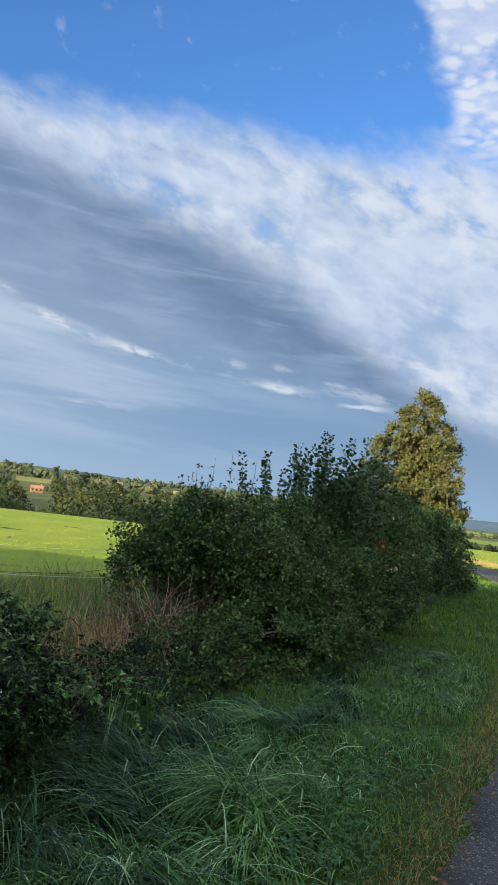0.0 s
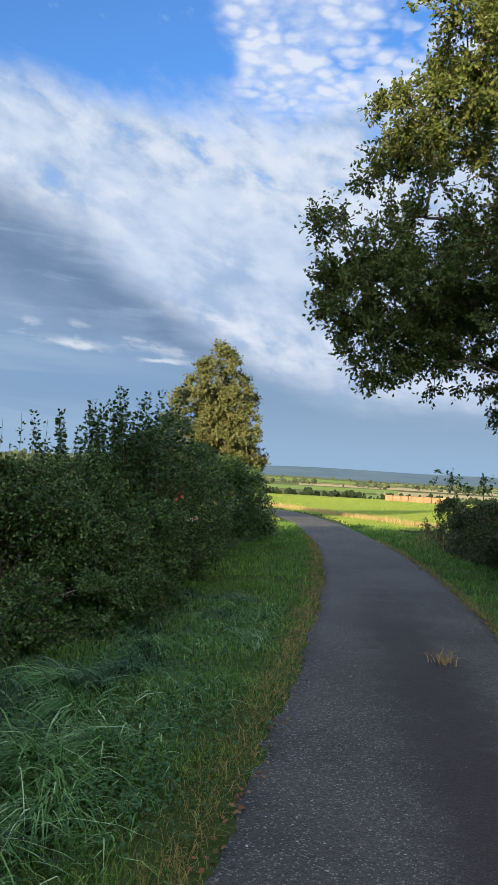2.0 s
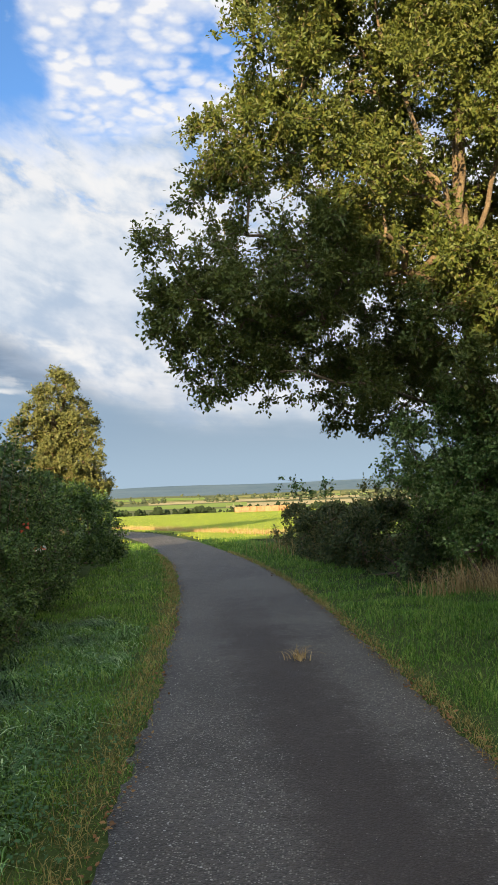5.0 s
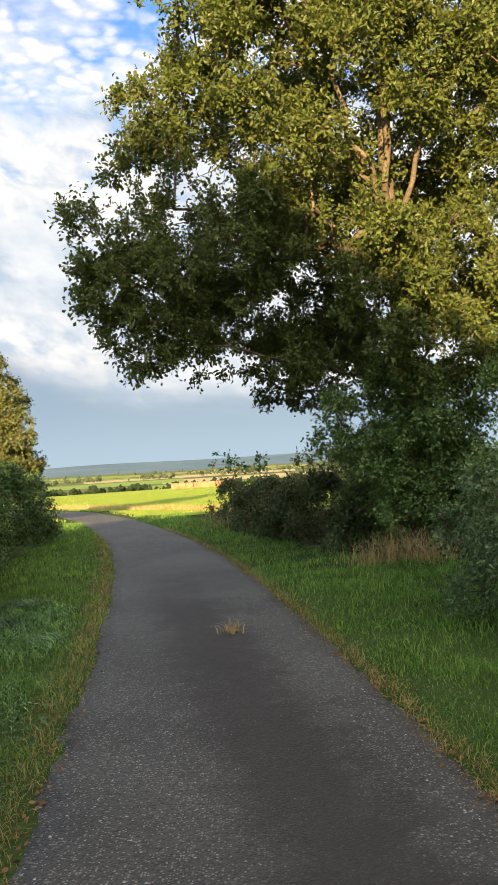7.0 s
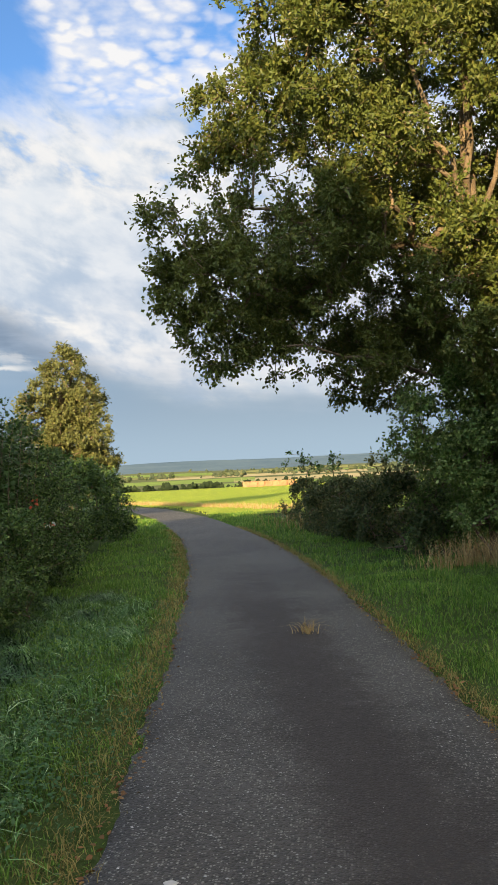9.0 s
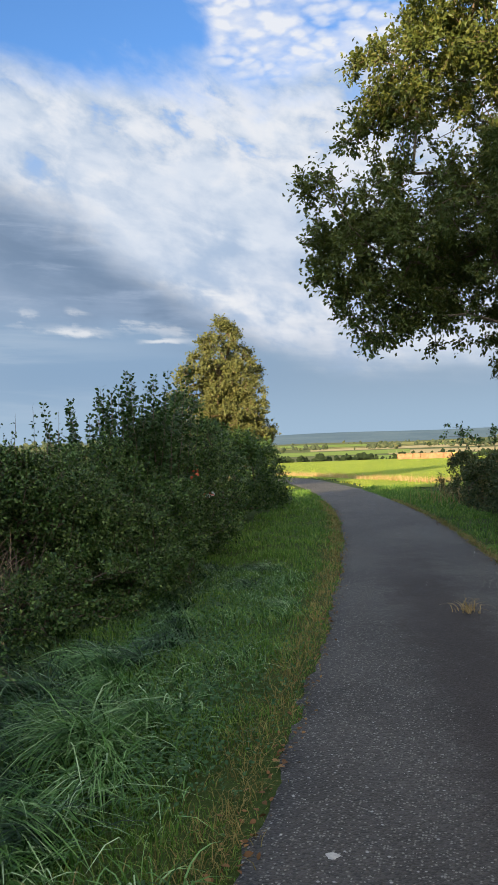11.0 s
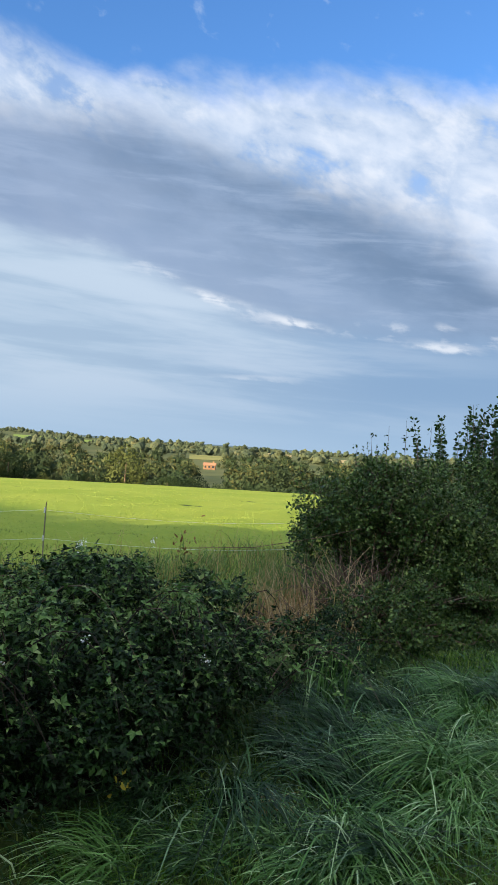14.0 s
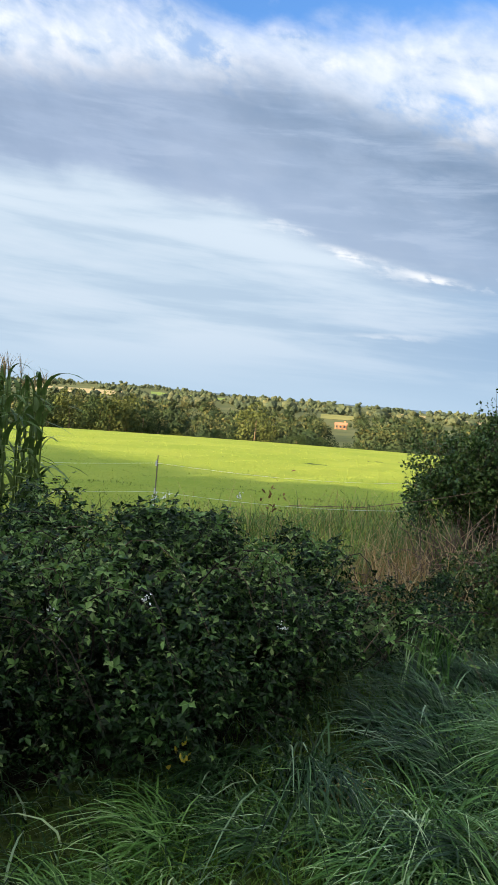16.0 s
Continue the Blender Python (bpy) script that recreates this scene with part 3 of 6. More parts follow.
def gz(x, y):
    """Height of the ground."""
    x, y = np.asarray(x, float), np.asarray(y, float)
    r, az = np.hypot(x, y), np.degrees(np.arctan2(-x, y))
    w = smoothstep(az, 17.0, 30.0) * (1 - smoothstep(az, 120.0, 160.0))
    z = w * np.interp(r, LEFT_R, LEFT_Z) + (1 - w) * np.interp(r, RIGHT_R, RIGHT_Z)
    far = smoothstep(r, 700, 2500)
    z = z + far * (5.0 * np.sin(az * 0.13 + 0.6) + 2.5 * np.sin(az * 0.41 + r * 0.001)) + far * 9.0 * smoothstep(az, 44, 64)
    off = np.abs(x - road_x(y))
    rough = smoothstep(off, 1.0, 1.8) * (1 - smoothstep(r, 30, 60))
    return z + rough * (0.025 * np.sin(2.3 * x + 1.1 * y) + 0.02 * np.sin(3.9 * y - 1.7 * x + 1.0) + 0.03 * np.sin(0.9 * x - 0.6 * y))


def sheet(name, az0, az1, r0, r1, mat, lift, na=90, nr=60, clear=0.0):
    """A strip of land that lies on the ground, between two bearings and two distances."""
    a, r = np.meshgrid(np.radians(np.linspace(az0, az1, na)), np.geomspace(r0, r1, nr), indexing="ij")
    x, y = -np.sin(a) * r, np.cos(a) * r
    verts = np.stack([x, y, gz(x, y) + lift], -1).reshape(-1, 3)
    i = (np.arange(na - 1)[:, None] * nr + np.arange(nr - 1)[None]).ravel()
    quads = np.stack([i, i + 1, i + nr + 1, i + nr], 1)
    if clear:
        mid = verts[quads].mean(1)
        quads = quads[(mid[:, 0] - road_x(mid[:, 1]) > clear) | (mid[:, 1] > 90)]
    return mesh_from(name, verts, None, quads, mat, smooth=True)


def make_ground():
    az = np.concatenate([np.arange(-70, 100, 0.75), np.arange(100, 290, 5.0)])
    r = np.concatenate([np.linspace(0.0, 12, 31)[1:], np.geomspace(12.3, 4900, 120)])
    a, rr = np.meshgrid(np.radians(az), r, indexing="ij")
    x, y = -np.sin(a) * rr, np.cos(a) * rr
    verts = np.concatenate([np.stack([x, y, gz(x, y)], -1).reshape(-1, 3), [[0, 0, 0]]])
    na, nr = len(az), len(r)
    i = np.arange(na)[:, None]
    j = np.arange(nr - 1)[None]
    nxt = (i + 1) % na
    quads = np.stack(np.broadcast_arrays(i * nr + j, i * nr + j + 1, nxt * nr + j + 1, nxt * nr + j), -1).reshape(-1, 4)
    tris = np.stack([np.full(na, na * nr), np.arange(na) * nr, ((np.arange(na) + 1) % na) * nr], 1)
    me = mesh_from("ground", verts, tris, quads, M["turf"], smooth=True)
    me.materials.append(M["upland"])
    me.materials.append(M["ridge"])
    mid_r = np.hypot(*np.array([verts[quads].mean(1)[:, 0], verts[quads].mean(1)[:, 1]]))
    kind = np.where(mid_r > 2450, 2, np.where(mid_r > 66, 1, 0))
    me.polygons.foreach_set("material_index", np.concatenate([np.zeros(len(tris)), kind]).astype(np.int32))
    tagged(new("ground", me), "grassy country ground rolling away to wooded hills", "ground", kind="structure")
    fields = [
        ("meadow", 41, 128, 8.6, 58, "meadow", 0.035, "bright yellow-green meadow behind the hedge"),
        ("meadow", 24, 41, 13, 58, "meadow", 0.035, "bright yellow-green meadow behind the hedge"),
        ("pasture", -30, 21, 34, 150, "meadow", 0.035, "sunlit green pasture beyond the bend"),
        ("far_field", -12, 9.5, 200, 330, "pasture", 0.05, "pale green far field"),
        ("far_field", -14, 6.5, 360, 620, "stubble", 0.1, "straw-coloured stubble field"),
        ("far_field", 5, 15, 420, 700, "pasture", 0.1, "pale green far field"),
        ("far_field", -3, 12, 760, 1150, "stubble", 0.2, "straw-coloured stubble field"),
        ("far_field", -15, 3.5, 1240, 1640, "pasture", 0.3, "pale green field far down the valley"),
        ("far_field", 4.5, 17, 1190, 1480, "dull", 0.3, "dull green field far down the valley"),
        ("far_field", -9, 7, 1800, 2200, "dull", 0.4, "dull green field under the wooded ridge"),
        ("far_field", 8, 19, 1600, 2150, "pasture", 0.4, "pale green field under the wooded ridge"),
        ("far_field", 43.4, 45.8, 800, 960, "dull", 0.3, "dull yellow-green field on the wooded slope"),
        ("far_field", 60, 66, 1080, 1300, "stubble", 0.4, "straw-coloured field on the far slope"),
        ("far_field", 52, 58, 1250, 1500, "pasture", 0.4, "green field near the hill crest"),
        ("far_field", 34, 36, 1000, 1180, "stubble", 0.3, "straw-coloured field on the far slope"),
        ("far_field", 38.5, 41, 1100, 1400, "stubble", 0.3, "straw-coloured field on the far slope"),
    ]
    for name, a0, a1, r0, r1, mat, lift, label in fields:
        near = r0 < 50
        tagged(new(name, sheet(name, a0, a1, r0, r1, M[mat], lift, 90 if near else 40, 60 if near else 20, 2.0 if name == "pasture" else 0.0)), label, "field", kind="structure")


def make_road():
    y = np.concatenate([np.arange(-40, 0, 1.0), np.arange(0, 16, 0.08), np.arange(16, 86, 0.5)])
    x = np.array([road_x(v) for v in y])
    d = unit(np.stack([np.gradient(x, y), np.ones(len(y))], 1))
    side = np.stack([d[:, 1], -d[:, 0]], 1)
    cols = [(-1.0, -0.05), (-0.985, 0.012), (-0.8, 0.024), (-0.4, 0.030), (0.0, 0.034), (0.4, 0.030), (0.8, 0.024), (0.985, 0.012), (1.0, -0.05)]
    edge = {s: 0.022 * np.sin(y * 1.7 + s) + 0.016 * np.sin(y * 5.3 + 2 * s) + 0.014 * np.sin(y * 13.0 + s) + rng.normal(0, 0.010, len(y)) for s in (-1, 1)}
    rows = []
    for f, h in cols:
        w = f * HALF_ROAD + (np.sign(f) * edge[int(np.sign(f))] if abs(f) > 0.9 else 0)
        p = np.stack([x, y], 1) + side * np.asarray(w)[..., None] * np.ones((len(y), 1)) if np.ndim(w) else np.stack([x, y], 1) + side * w
        rows.append(np.column_stack([p, gz(p[:, 0], p[:, 1]) + h]))
    verts = np.stack(rows, 1).reshape(-1, 3)
    m = len(cols)
    i = (np.arange(len(y) - 1)[:, None] * m + np.arange(m - 1)[None]).ravel()
    me = mesh_from("road", verts, None, np.stack([i, i + 1, i + m + 1, i + m], 1), M["asphalt"], smooth=True)
    tagged(new("road", me), "narrow worn asphalt lane with ragged grassy edges", "road", kind="structure")


make_ground()
make_road()

# ---------------------------------------------------------------- plants


def ellipsoid_targets(n, centre, radii, shell=0.55, floor=None):
    """Random places in an ellipsoid, more of them near its skin."""
    d = rand_dirs(n)
    f = shell + (1 - shell) * rng.uniform(0, 1, n) ** 0.7
    p = np.asarray(centre) + d * f[:, None] * np.asarray(radii)
    if floor is not None:
        p[:, 2] = np.maximum(p[:, 2], floor)
    return p


def clumped(n, centre, radii, size, each=16):
    """Places on the skins of many small clumps, which sit on the skin of an ellipsoid; also the ways outward."""
    k = max(4, n // each)
    hub = ellipsoid_targets(k, centre, radii, 0.72)
    hub = np.asarray(centre) + (hub - np.asarray(centre)) * rng.uniform(0.85, 1.16, (k, 1))
    way = unit((hub - np.asarray(centre)) / np.asarray(radii) ** 2)
    d = unit(rand_dirs(k, each) + 0.75 * way[:, None] + 0.25 * UP)
    r = size * rng.uniform(0.55, 1.15, k)
    p = hub[:, None] + d * (r[:, None] * rng.uniform(0.75, 1.0, (k, each)))[..., None] * np.array([1.0, 1.0, 0.8])
    return p.reshape(-1, 3), d.reshape(-1, 3)


def bush(name, label, lumps, feet, density, leaf, spray, mat, shape=OVATE, twigs=7, per=7, category="bush", extra_twigs=True, group="", clump=0.34, sprigs=130):
    """A bush that fills several ellipsoid lumps with sprays of leaves on stems that rise from its feet."""
    reseed(*feet[0], len(lumps))
    foot = np.array(feet[0], float)
    foot = np.array([foot[0], foot[1], float(gz(foot[0], foot[1]))])
    ob = thing(name, label, category, group, at=tuple(foot))
    tg, outs = [], []
    for centre, radii in lumps:
        vol = radii[0] * radii[1] * radii[2]
        n = max(8, int(density * vol ** (2 / 3) * 4))
        p, o = clumped(int(n * 0.85), centre, radii, clump)
        q = ellipsoid_targets(int(n * 0.6), centre, np.asarray(radii) * 0.94, 0.75)
        p = np.concatenate([p, q])
        o = np.concatenate([o, unit((q - np.asarray(centre)) / np.asarray(radii) ** 2)])
        keep = p[:, 2] > gz(p[:, 0], p[:, 1]) + 0.05
        tg.append(p[keep])
        outs.append(o[keep])
    tg, outs = np.concatenate(tg), np.concatenate(outs)
    which = np.argmin([np.hypot(tg[:, 0] - f[0], tg[:, 1] - f[1]) for f in feet], axis=0)
    for k, f in enumerate(feet):
        mine = tg[which == k]
        if len(mine) == 0:
            continue
        fz = float(gz(f[0], f[1]))
        stem = [(f[0], f[1], fz - 0.05), (f[0] + 0.02, f[1] + 0.02, fz + 0.10), (f[0] - 0.02, f[1] + 0.04, fz + 0.24)]
        a, b, r0, r1, *_ = grow(stem, mine[:: max(1, len(mine) // 90)], 0.0032, 0.45, 0.06)
        part("stem", tubes("stem", a, b, r0, r1, M["twig"], 4), ob)
    p, al, no, ta, tb = sprays(tg, np.full(len(tg), spray), twigs, per, outs)
    no = unit(no + 0.6 * np.repeat(outs, twigs * per, 0))
    ok = p[:, 2] > gz(p[:, 0], p[:, 1]) + 0.01
    sizes = leaf * rng.uniform(0.6, 1.25, len(p))
    part("foliage", leaves("foliage", p[ok], al[ok], no[ok], sizes[ok], shape, mat), ob)
    if sprigs:
        top = np.flatnonzero(outs[:, 2] > 0.15)
        pick = rng.choice(top, min(sprigs, len(top)), replace=False)
        way = unit(outs[pick] * 0.5 + UP * 0.9 + rng.normal(0, 0.25, (len(pick), 3)))
        reach = rng.uniform(0.12, 0.42, len(pick)) * (0.6 + leaf * 9)
        m = 12
        f = np.linspace(0.1, 1.0, m)
        q = tg[pick][:, None] + way[:, None] * (reach[:, None] * f)[..., None] + np.array([0, 0, -0.10]) * (reach[:, None] * f ** 2)[..., None]
        d = unit(rand_dirs(len(pick), m) + way[:, None] * 0.8)
        size = leaf * rng.uniform(0.7, 1.25, (len(pick), m)) * (1.15 - 0.5 * f)
        part("foliage", leaves("foliage", q.reshape(-1, 3), d.reshape(-1, 3), unit(rand_dirs(len(pick) * m) + UP * 0.6), size.ravel(), shape, mat), ob)
        part("sprig", tubes("sprig", tg[pick], tg[pick] + way * reach[:, None] + np.array([0, 0, -0.10]) * reach[:, None], np.full(len(pick), 0.003), np.full(len(pick), 0.001), M["twig"], 3), ob, kind="stuff")
    if extra_twigs:
        ta, tb = ta[::6], tb[::6]
        part("twigwork", tubes("twigwork", ta, tb, np.full(len(ta), 0.0035), np.full(len(ta), 0.0012), M["twig"], 3), ob, kind="stuff")
    return ob


def tree(name, label, stem, lumps, n_targets, leaf, spray, mat, twigs, per, shape=OVATE, tip=0.02, bark=None, category="tree", group="", gap=0.0, clump=0.0, power=0.5, skip=1, facing=0.0, limbs=True):
    """A tree: stem points, crown lumps filled with sprays at the ends of a grown skeleton."""
    reseed(*stem[0])
    ob = thing(name, label, category, group, at=tuple(stem[0]))
    vols = np.array([r[0] * r[1] * r[2] for _, r in lumps]) ** (2 / 3)
    tg, outs = [], []
    for (centre, radii), v in zip(lumps, vols):
        n = max(6, int(n_targets * v / vols.sum()))
        if clump:
            p, o = clumped(int(n * 0.6), centre, radii, clump, 9)
            q = ellipsoid_targets(int(n * 0.4), centre, radii, 0.35)
            p = np.concatenate([p, q])
            o = np.concatenate([o, unit((q - np.asarray(centre)) / np.asarray(radii) ** 2)])
        else:
            p = ellipsoid_targets(n, centre, radii, 0.5)
            o = unit((p - np.asarray(centre)) / np.asarray(radii) ** 2)
        tg.append(p)
        outs.append(o)
    tg, outs = np.concatenate(tg), np.concatenate(outs)
    if gap:
        keep = np.array([noise.noise(Vector(p) * 0.45) > gap for p in tg])
        tg, outs = tg[keep], outs[keep]
    a, b, r0, r1, of_stem, limb = grow(stem, tg[::skip], tip, power, 0.05, 0.12)
    part("trunk", tubes("trunk", a[of_stem], b[of_stem], r0[of_stem], r1[of_stem], bark or M["bark"], 12), ob)
    for k in np.unique(limb[~of_stem]) if limbs else ():
        m = ~of_stem & (limb == k)
        part("limb", tubes("limb", a[m], b[m], r0[m], r1[m], bark or M["bark"], 6), ob)
    p, al, no, ta, tb = sprays(tg, spray * rng.uniform(0.75, 1.25, len(tg)), twigs, per, outs, 0.05)
    no = unit(no + facing * np.repeat(outs, twigs * per, 0))
    part("crown", leaves("crown", p, al, no, leaf * rng.uniform(0.6, 1.2, len(p)), shape, mat), ob)
    if leaf < 0.3:
        ta, tb = ta[::4], tb[::4]
        part("twigwork", tubes("twigwork", ta, tb, np.full(len(ta), 0.006), np.full(len(ta), 0.002), M["twig"], 3), ob, kind="stuff")
    return ob


# the large oak beside the lane
oak = tree("oak_tree", "large spreading oak with olive green leaves beside the lane",
     [(2.95, 13.4, -0.3), (2.9, 13.35, 1.5), (2.85, 13.25, 3.2), (2.75, 13.1, 4.8), (2.7, 13.0, 5.6), (2.75, 13.1, 7.2), (2.95, 13.3, 9.0), (3.1, 13.6, 11.5)],
     [((3.7, 14.4, 10.2), (4.0, 3.8, 4.0)), ((1.2, 13.6, 7.4), (2.4, 2.4, 2.0)), ((-0.4, 13.2, 5.3), (1.5, 1.8, 1.1)), ((-1.3, 12.6, 6.6), (0.7, 0.7, 0.35)), ((-0.9, 12.8, 7.5), (0.7, 0.7, 0.3)),
      ((0.6, 14.4, 4.4), (1.6, 1.6, 0.9)), ((2.6, 15.4, 4.4), (1.5, 1.6, 0.9)), ((5.9, 14.2, 6.8), (2.7, 2.8, 2.8)), ((1.7, 12.6, 9.8), (1.6, 1.6, 1.4)),
      ((5.4, 15.5, 4.2), (2.0, 1.8, 1.4)), ((-1.8, 12.6, 5.2), (0.7, 0.7, 0.28)), ((-0.7, 13.0, 4.1), (1.2, 1.3, 0.5)), ((0.1, 12.6, 8.3), (1.1, 1.1, 0.8)), ((-0.2, 12.7, 9.6), (0.7, 0.9, 0.4)),
      ((1.5, 14.6, 3.5), (1.2, 1.0, 0.4)), ((0.5, 13.0, 10.4), (0.9, 1.0, 0.6)), ((1.9, 14.6, 5.8), (1.4, 1.2, 1.2)), ((4.5, 14.8, 5.4), (1.6, 1.3, 1.5)), ((3.7, 12.6, 4.6), (0.9, 0.5, 0.6)),
      ((2.4, 12.3, 3.7), (0.9, 0.5, 0.5)), ((-1.2, 12.8, 4.5), (0.8, 0.8, 0.5)), ((4.6, 12.7, 9.0), (0.9, 0.6, 0.6)), ((2.1, 11.95, 7.9), (0.5, 0.4, 0.3)), ((3.0, 11.95, 7.0), (0.45, 0.3, 0.25)), ((3.4, 12.0, 8.6), (0.6, 0.5, 0.4)), ((1.0, 12.2, 6.2), (0.9, 0.6, 0.5)),
      ((5.4, 12.9, 5.4), (1.4, 0.9, 1.1)), ((5.7, 12.8, 8.2), (1.6, 1.0, 1.3)), ((2.3, 11.9, 9.0), (0.6, 0.4, 0.35)), ((3.3, 12.5, 3.1), (0.6, 0.4, 0.4)), ((2.0, 12.1, 5.2), (0.7, 0.5, 0.4)), ((4.0, 11.9, 7.6), (0.6, 0.4, 0.35)),
      ((1.4, 15.2, 5.6), (2.3, 0.9, 1.5)), ((3.6, 15.4, 7.4), (2.6, 0.9, 2.2)), ((2.6, 11.8, 8.7), (0.9, 0.4, 0.5)), ((2.3, 12.0, 4.6), (0.6, 0.4, 0.5)), ((1.6, 11.9, 9.2), (0.9, 0.5, 0.6)), ((-1.0, 12.9, 3.75), (1.0, 0.9, 0.32)), ((0.2, 13.5, 3.35), (1.1, 1.0, 0.32)), ((-1.65, 12.7, 4.5), (0.5, 0.6, 0.25)), ((1.3, 14.2, 2.95), (1.0, 0.8, 0.28))],
     4100, 0.090, 0.32, M["oak"], 8, 10, OAKISH, 0.0052, clump=0.45, power=0.43, skip=2, facing=0.5)
for pts, r in [(((2.72, 13.0, 4.6), (2.42, 12.45, 5.8), (2.0, 12.2, 6.9), (1.55, 12.2, 8.2), (1.3, 12.3, 9.6)), 0.056), (((2.70, 13.0, 5.0), (2.66, 12.4, 6.4), (2.60, 12.15, 7.8), (2.7, 12.2, 9.4), (2.6, 12.4, 11.2)), 0.068),
               (((2.74, 13.0, 4.9), (3.10, 12.5, 6.2), (3.4, 12.3, 7.4), (3.8, 12.4, 9.0), (4.2, 12.6, 10.6)), 0.050), (((2.8, 13.1, 4.4), (1.9, 13.6, 5.0), (0.8, 13.7, 5.3), (-0.4, 13.5, 5.4), (-1.4, 13.0, 5.2)), 0.042),
               (((2.42, 12.45, 5.8), (1.5, 12.9, 6.5), (0.5, 13.3, 7.1), (-0.5, 13.2, 7.5), (-1.2, 12.9, 7.6)), 0.036)]:
    pts = np.array(pts)
    fine_pts = np.concatenate([[pts[k] + (pts[k + 1] - pts[k]) * f + rng.normal(0, 0.09, 3) * (f > 0) for f in (0, 0.34, 0.67)] for k in range(len(pts) - 1)] + [pts[-1:]])
    w = r * np.linspace(1.0, 0.28, len(fine_pts))
    part("limb", tubes("limb", fine_pts[:-1], fine_pts[1:], w[:-1], w[1:], M["bark"], 8), oak)

# the tree beyond the hedge
tree("field_tree", "rounded tree with yellowing olive leaves behind the hedge",
     [(-11.3, 35.6, -0.7), (-11.35, 35.6, 1.2), (-11.5, 35.5, 3.0), (-11.7, 35.4, 5.2)],
     [((-11.65, 35.5, 4.5), (1.6, 1.8, 1.9)), ((-12.8, 35.3, 2.9), (1.4, 1.6, 1.6)), ((-10.7, 35.3, 2.8), (1.4, 1.5, 1.5)), ((-11.7, 35.4, 6.3), (0.8, 0.9, 0.9)),
      ((-10.1, 35.3, 1.5), (0.9, 1.0, 1.0)), ((-11.5, 34.8, 1.8), (2.2, 1.6, 1.4)), ((-10.9, 35.0, 2.6), (1.6, 1.3, 1.5)), ((-11.0, 35.3, 4.5), (1.1, 1.2, 1.3)), ((-12.3, 35.3, 4.4), (1.0, 1.2, 1.3))],
     1300, 0.12, 0.34, M["golden"], 7, 8, KITE, 0.012, clump=0.45, skip=2, facing=0.5)

# hedge along the verge
bush("hawthorn_bush", "dense dark green hawthorn bush at the field edge",
     [((-4.75, 8.2, 0.80), (0.85, 0.9, 0.52)), ((-4.9, 9.2, 0.7), (1.15, 1.0, 0.85)), ((-5.3, 10.2, 0.8), (1.1, 1.3, 0.85)), ((-4.95, 7.95, 0.95), (0.5, 0.45, 0.32)), ((-4.3, 8.3, 0.45), (0.55, 0.8, 0.5)), ((-5.2, 8.5, 0.6), (0.7, 0.8, 0.6)), ((-5.4, 9.3, 0.5), (0.7, 0.8, 0.6))],
     [(-5.0, 7.6), (-4.8, 8.3), (-4.9, 9.3), (-5.2, 10.3)], 54, 0.044, 0.22, M["hedge"], KITE, 8, 8)
bush("hawthorn_bush", "low leafy hawthorn growth in front of the hedge",
     [((-3.95, 7.35, 0.08), (0.72, 0.85, 0.42)), ((-4.35, 6.7, 0.0), (0.45, 0.5, 0.34)), ((-3.8, 8.4, 0.1), (0.55, 0.8, 0.45))],
     [(-4.0, 7.2), (-4.3, 6.8), (-3.9, 8.3)], 115, 0.038, 0.18, M["hedge"], KITE, 8, 9)
bush("hawthorn_bush", "dense dark green hawthorn bush spilling over the verge",
     [((-4.9, 11.6, 0.7), (0.95, 1.5, 0.95)), ((-5.0, 13.2, 0.9), (0.8, 1.3, 1.1)), ((-4.5, 11.0, 0.4), (0.6, 1.3, 0.6))],
     [(-4.9, 11.2), (-5.0, 12.6), (-5.0, 13.4)], 56, 0.047, 0.25, M["hedge"], KITE, 8, 8)
bush("hedge_bush", "dark leafy hedge shrub beside the lane verge",
     [((-5.9, 15.6, 1.0), (1.2, 1.9, 1.2)), ((-6.2, 18.6, 0.9), (1.2, 2.0, 1.2)), ((-6.6, 21.8, 0.6), (1.1, 2.0, 1.2)), ((-6.9, 24.5, 0.2), (1.0, 1.6, 1.1))],
     [(-5.9, 15.6), (-6.2, 18.4), (-6.6, 21.6), (-6.9, 24.4)], 16, 0.082, 0.32, M["hedge"], KITE, 8, 9)


def dead_twigs(cx, cy, sx, sy, n, step, label):
    reseed(cx, cy, n)
    ob = thing("dead_branches", label, "branches", at=(cx, cy, float(gz(cx, cy))))
    for k in range(n):
        x, y = cx + rng.normal(0, sx), cy + rng.normal(0, sy)
        z = float(gz(x, y))
        pts = [np.array([x, y, z])]
        way = np.array([rng.normal(0, 0.35), rng.normal(-0.05, 0.3), 1.0])
        for m in range(5):
            way = unit(way + rng.normal(0, 0.30, 3) + np.array([0, 0, -0.03 * m]))
            pts.append(pts[-1] + way * rng.uniform(0.5, 1.15) * step)
        part("branch", tubes("branch", pts[:-1], pts[1:], np.linspace(0.008, 0.003, 5), np.linspace(0.007, 0.002, 5), M["twig"] if k % 3 else M["cane"], 4), ob)


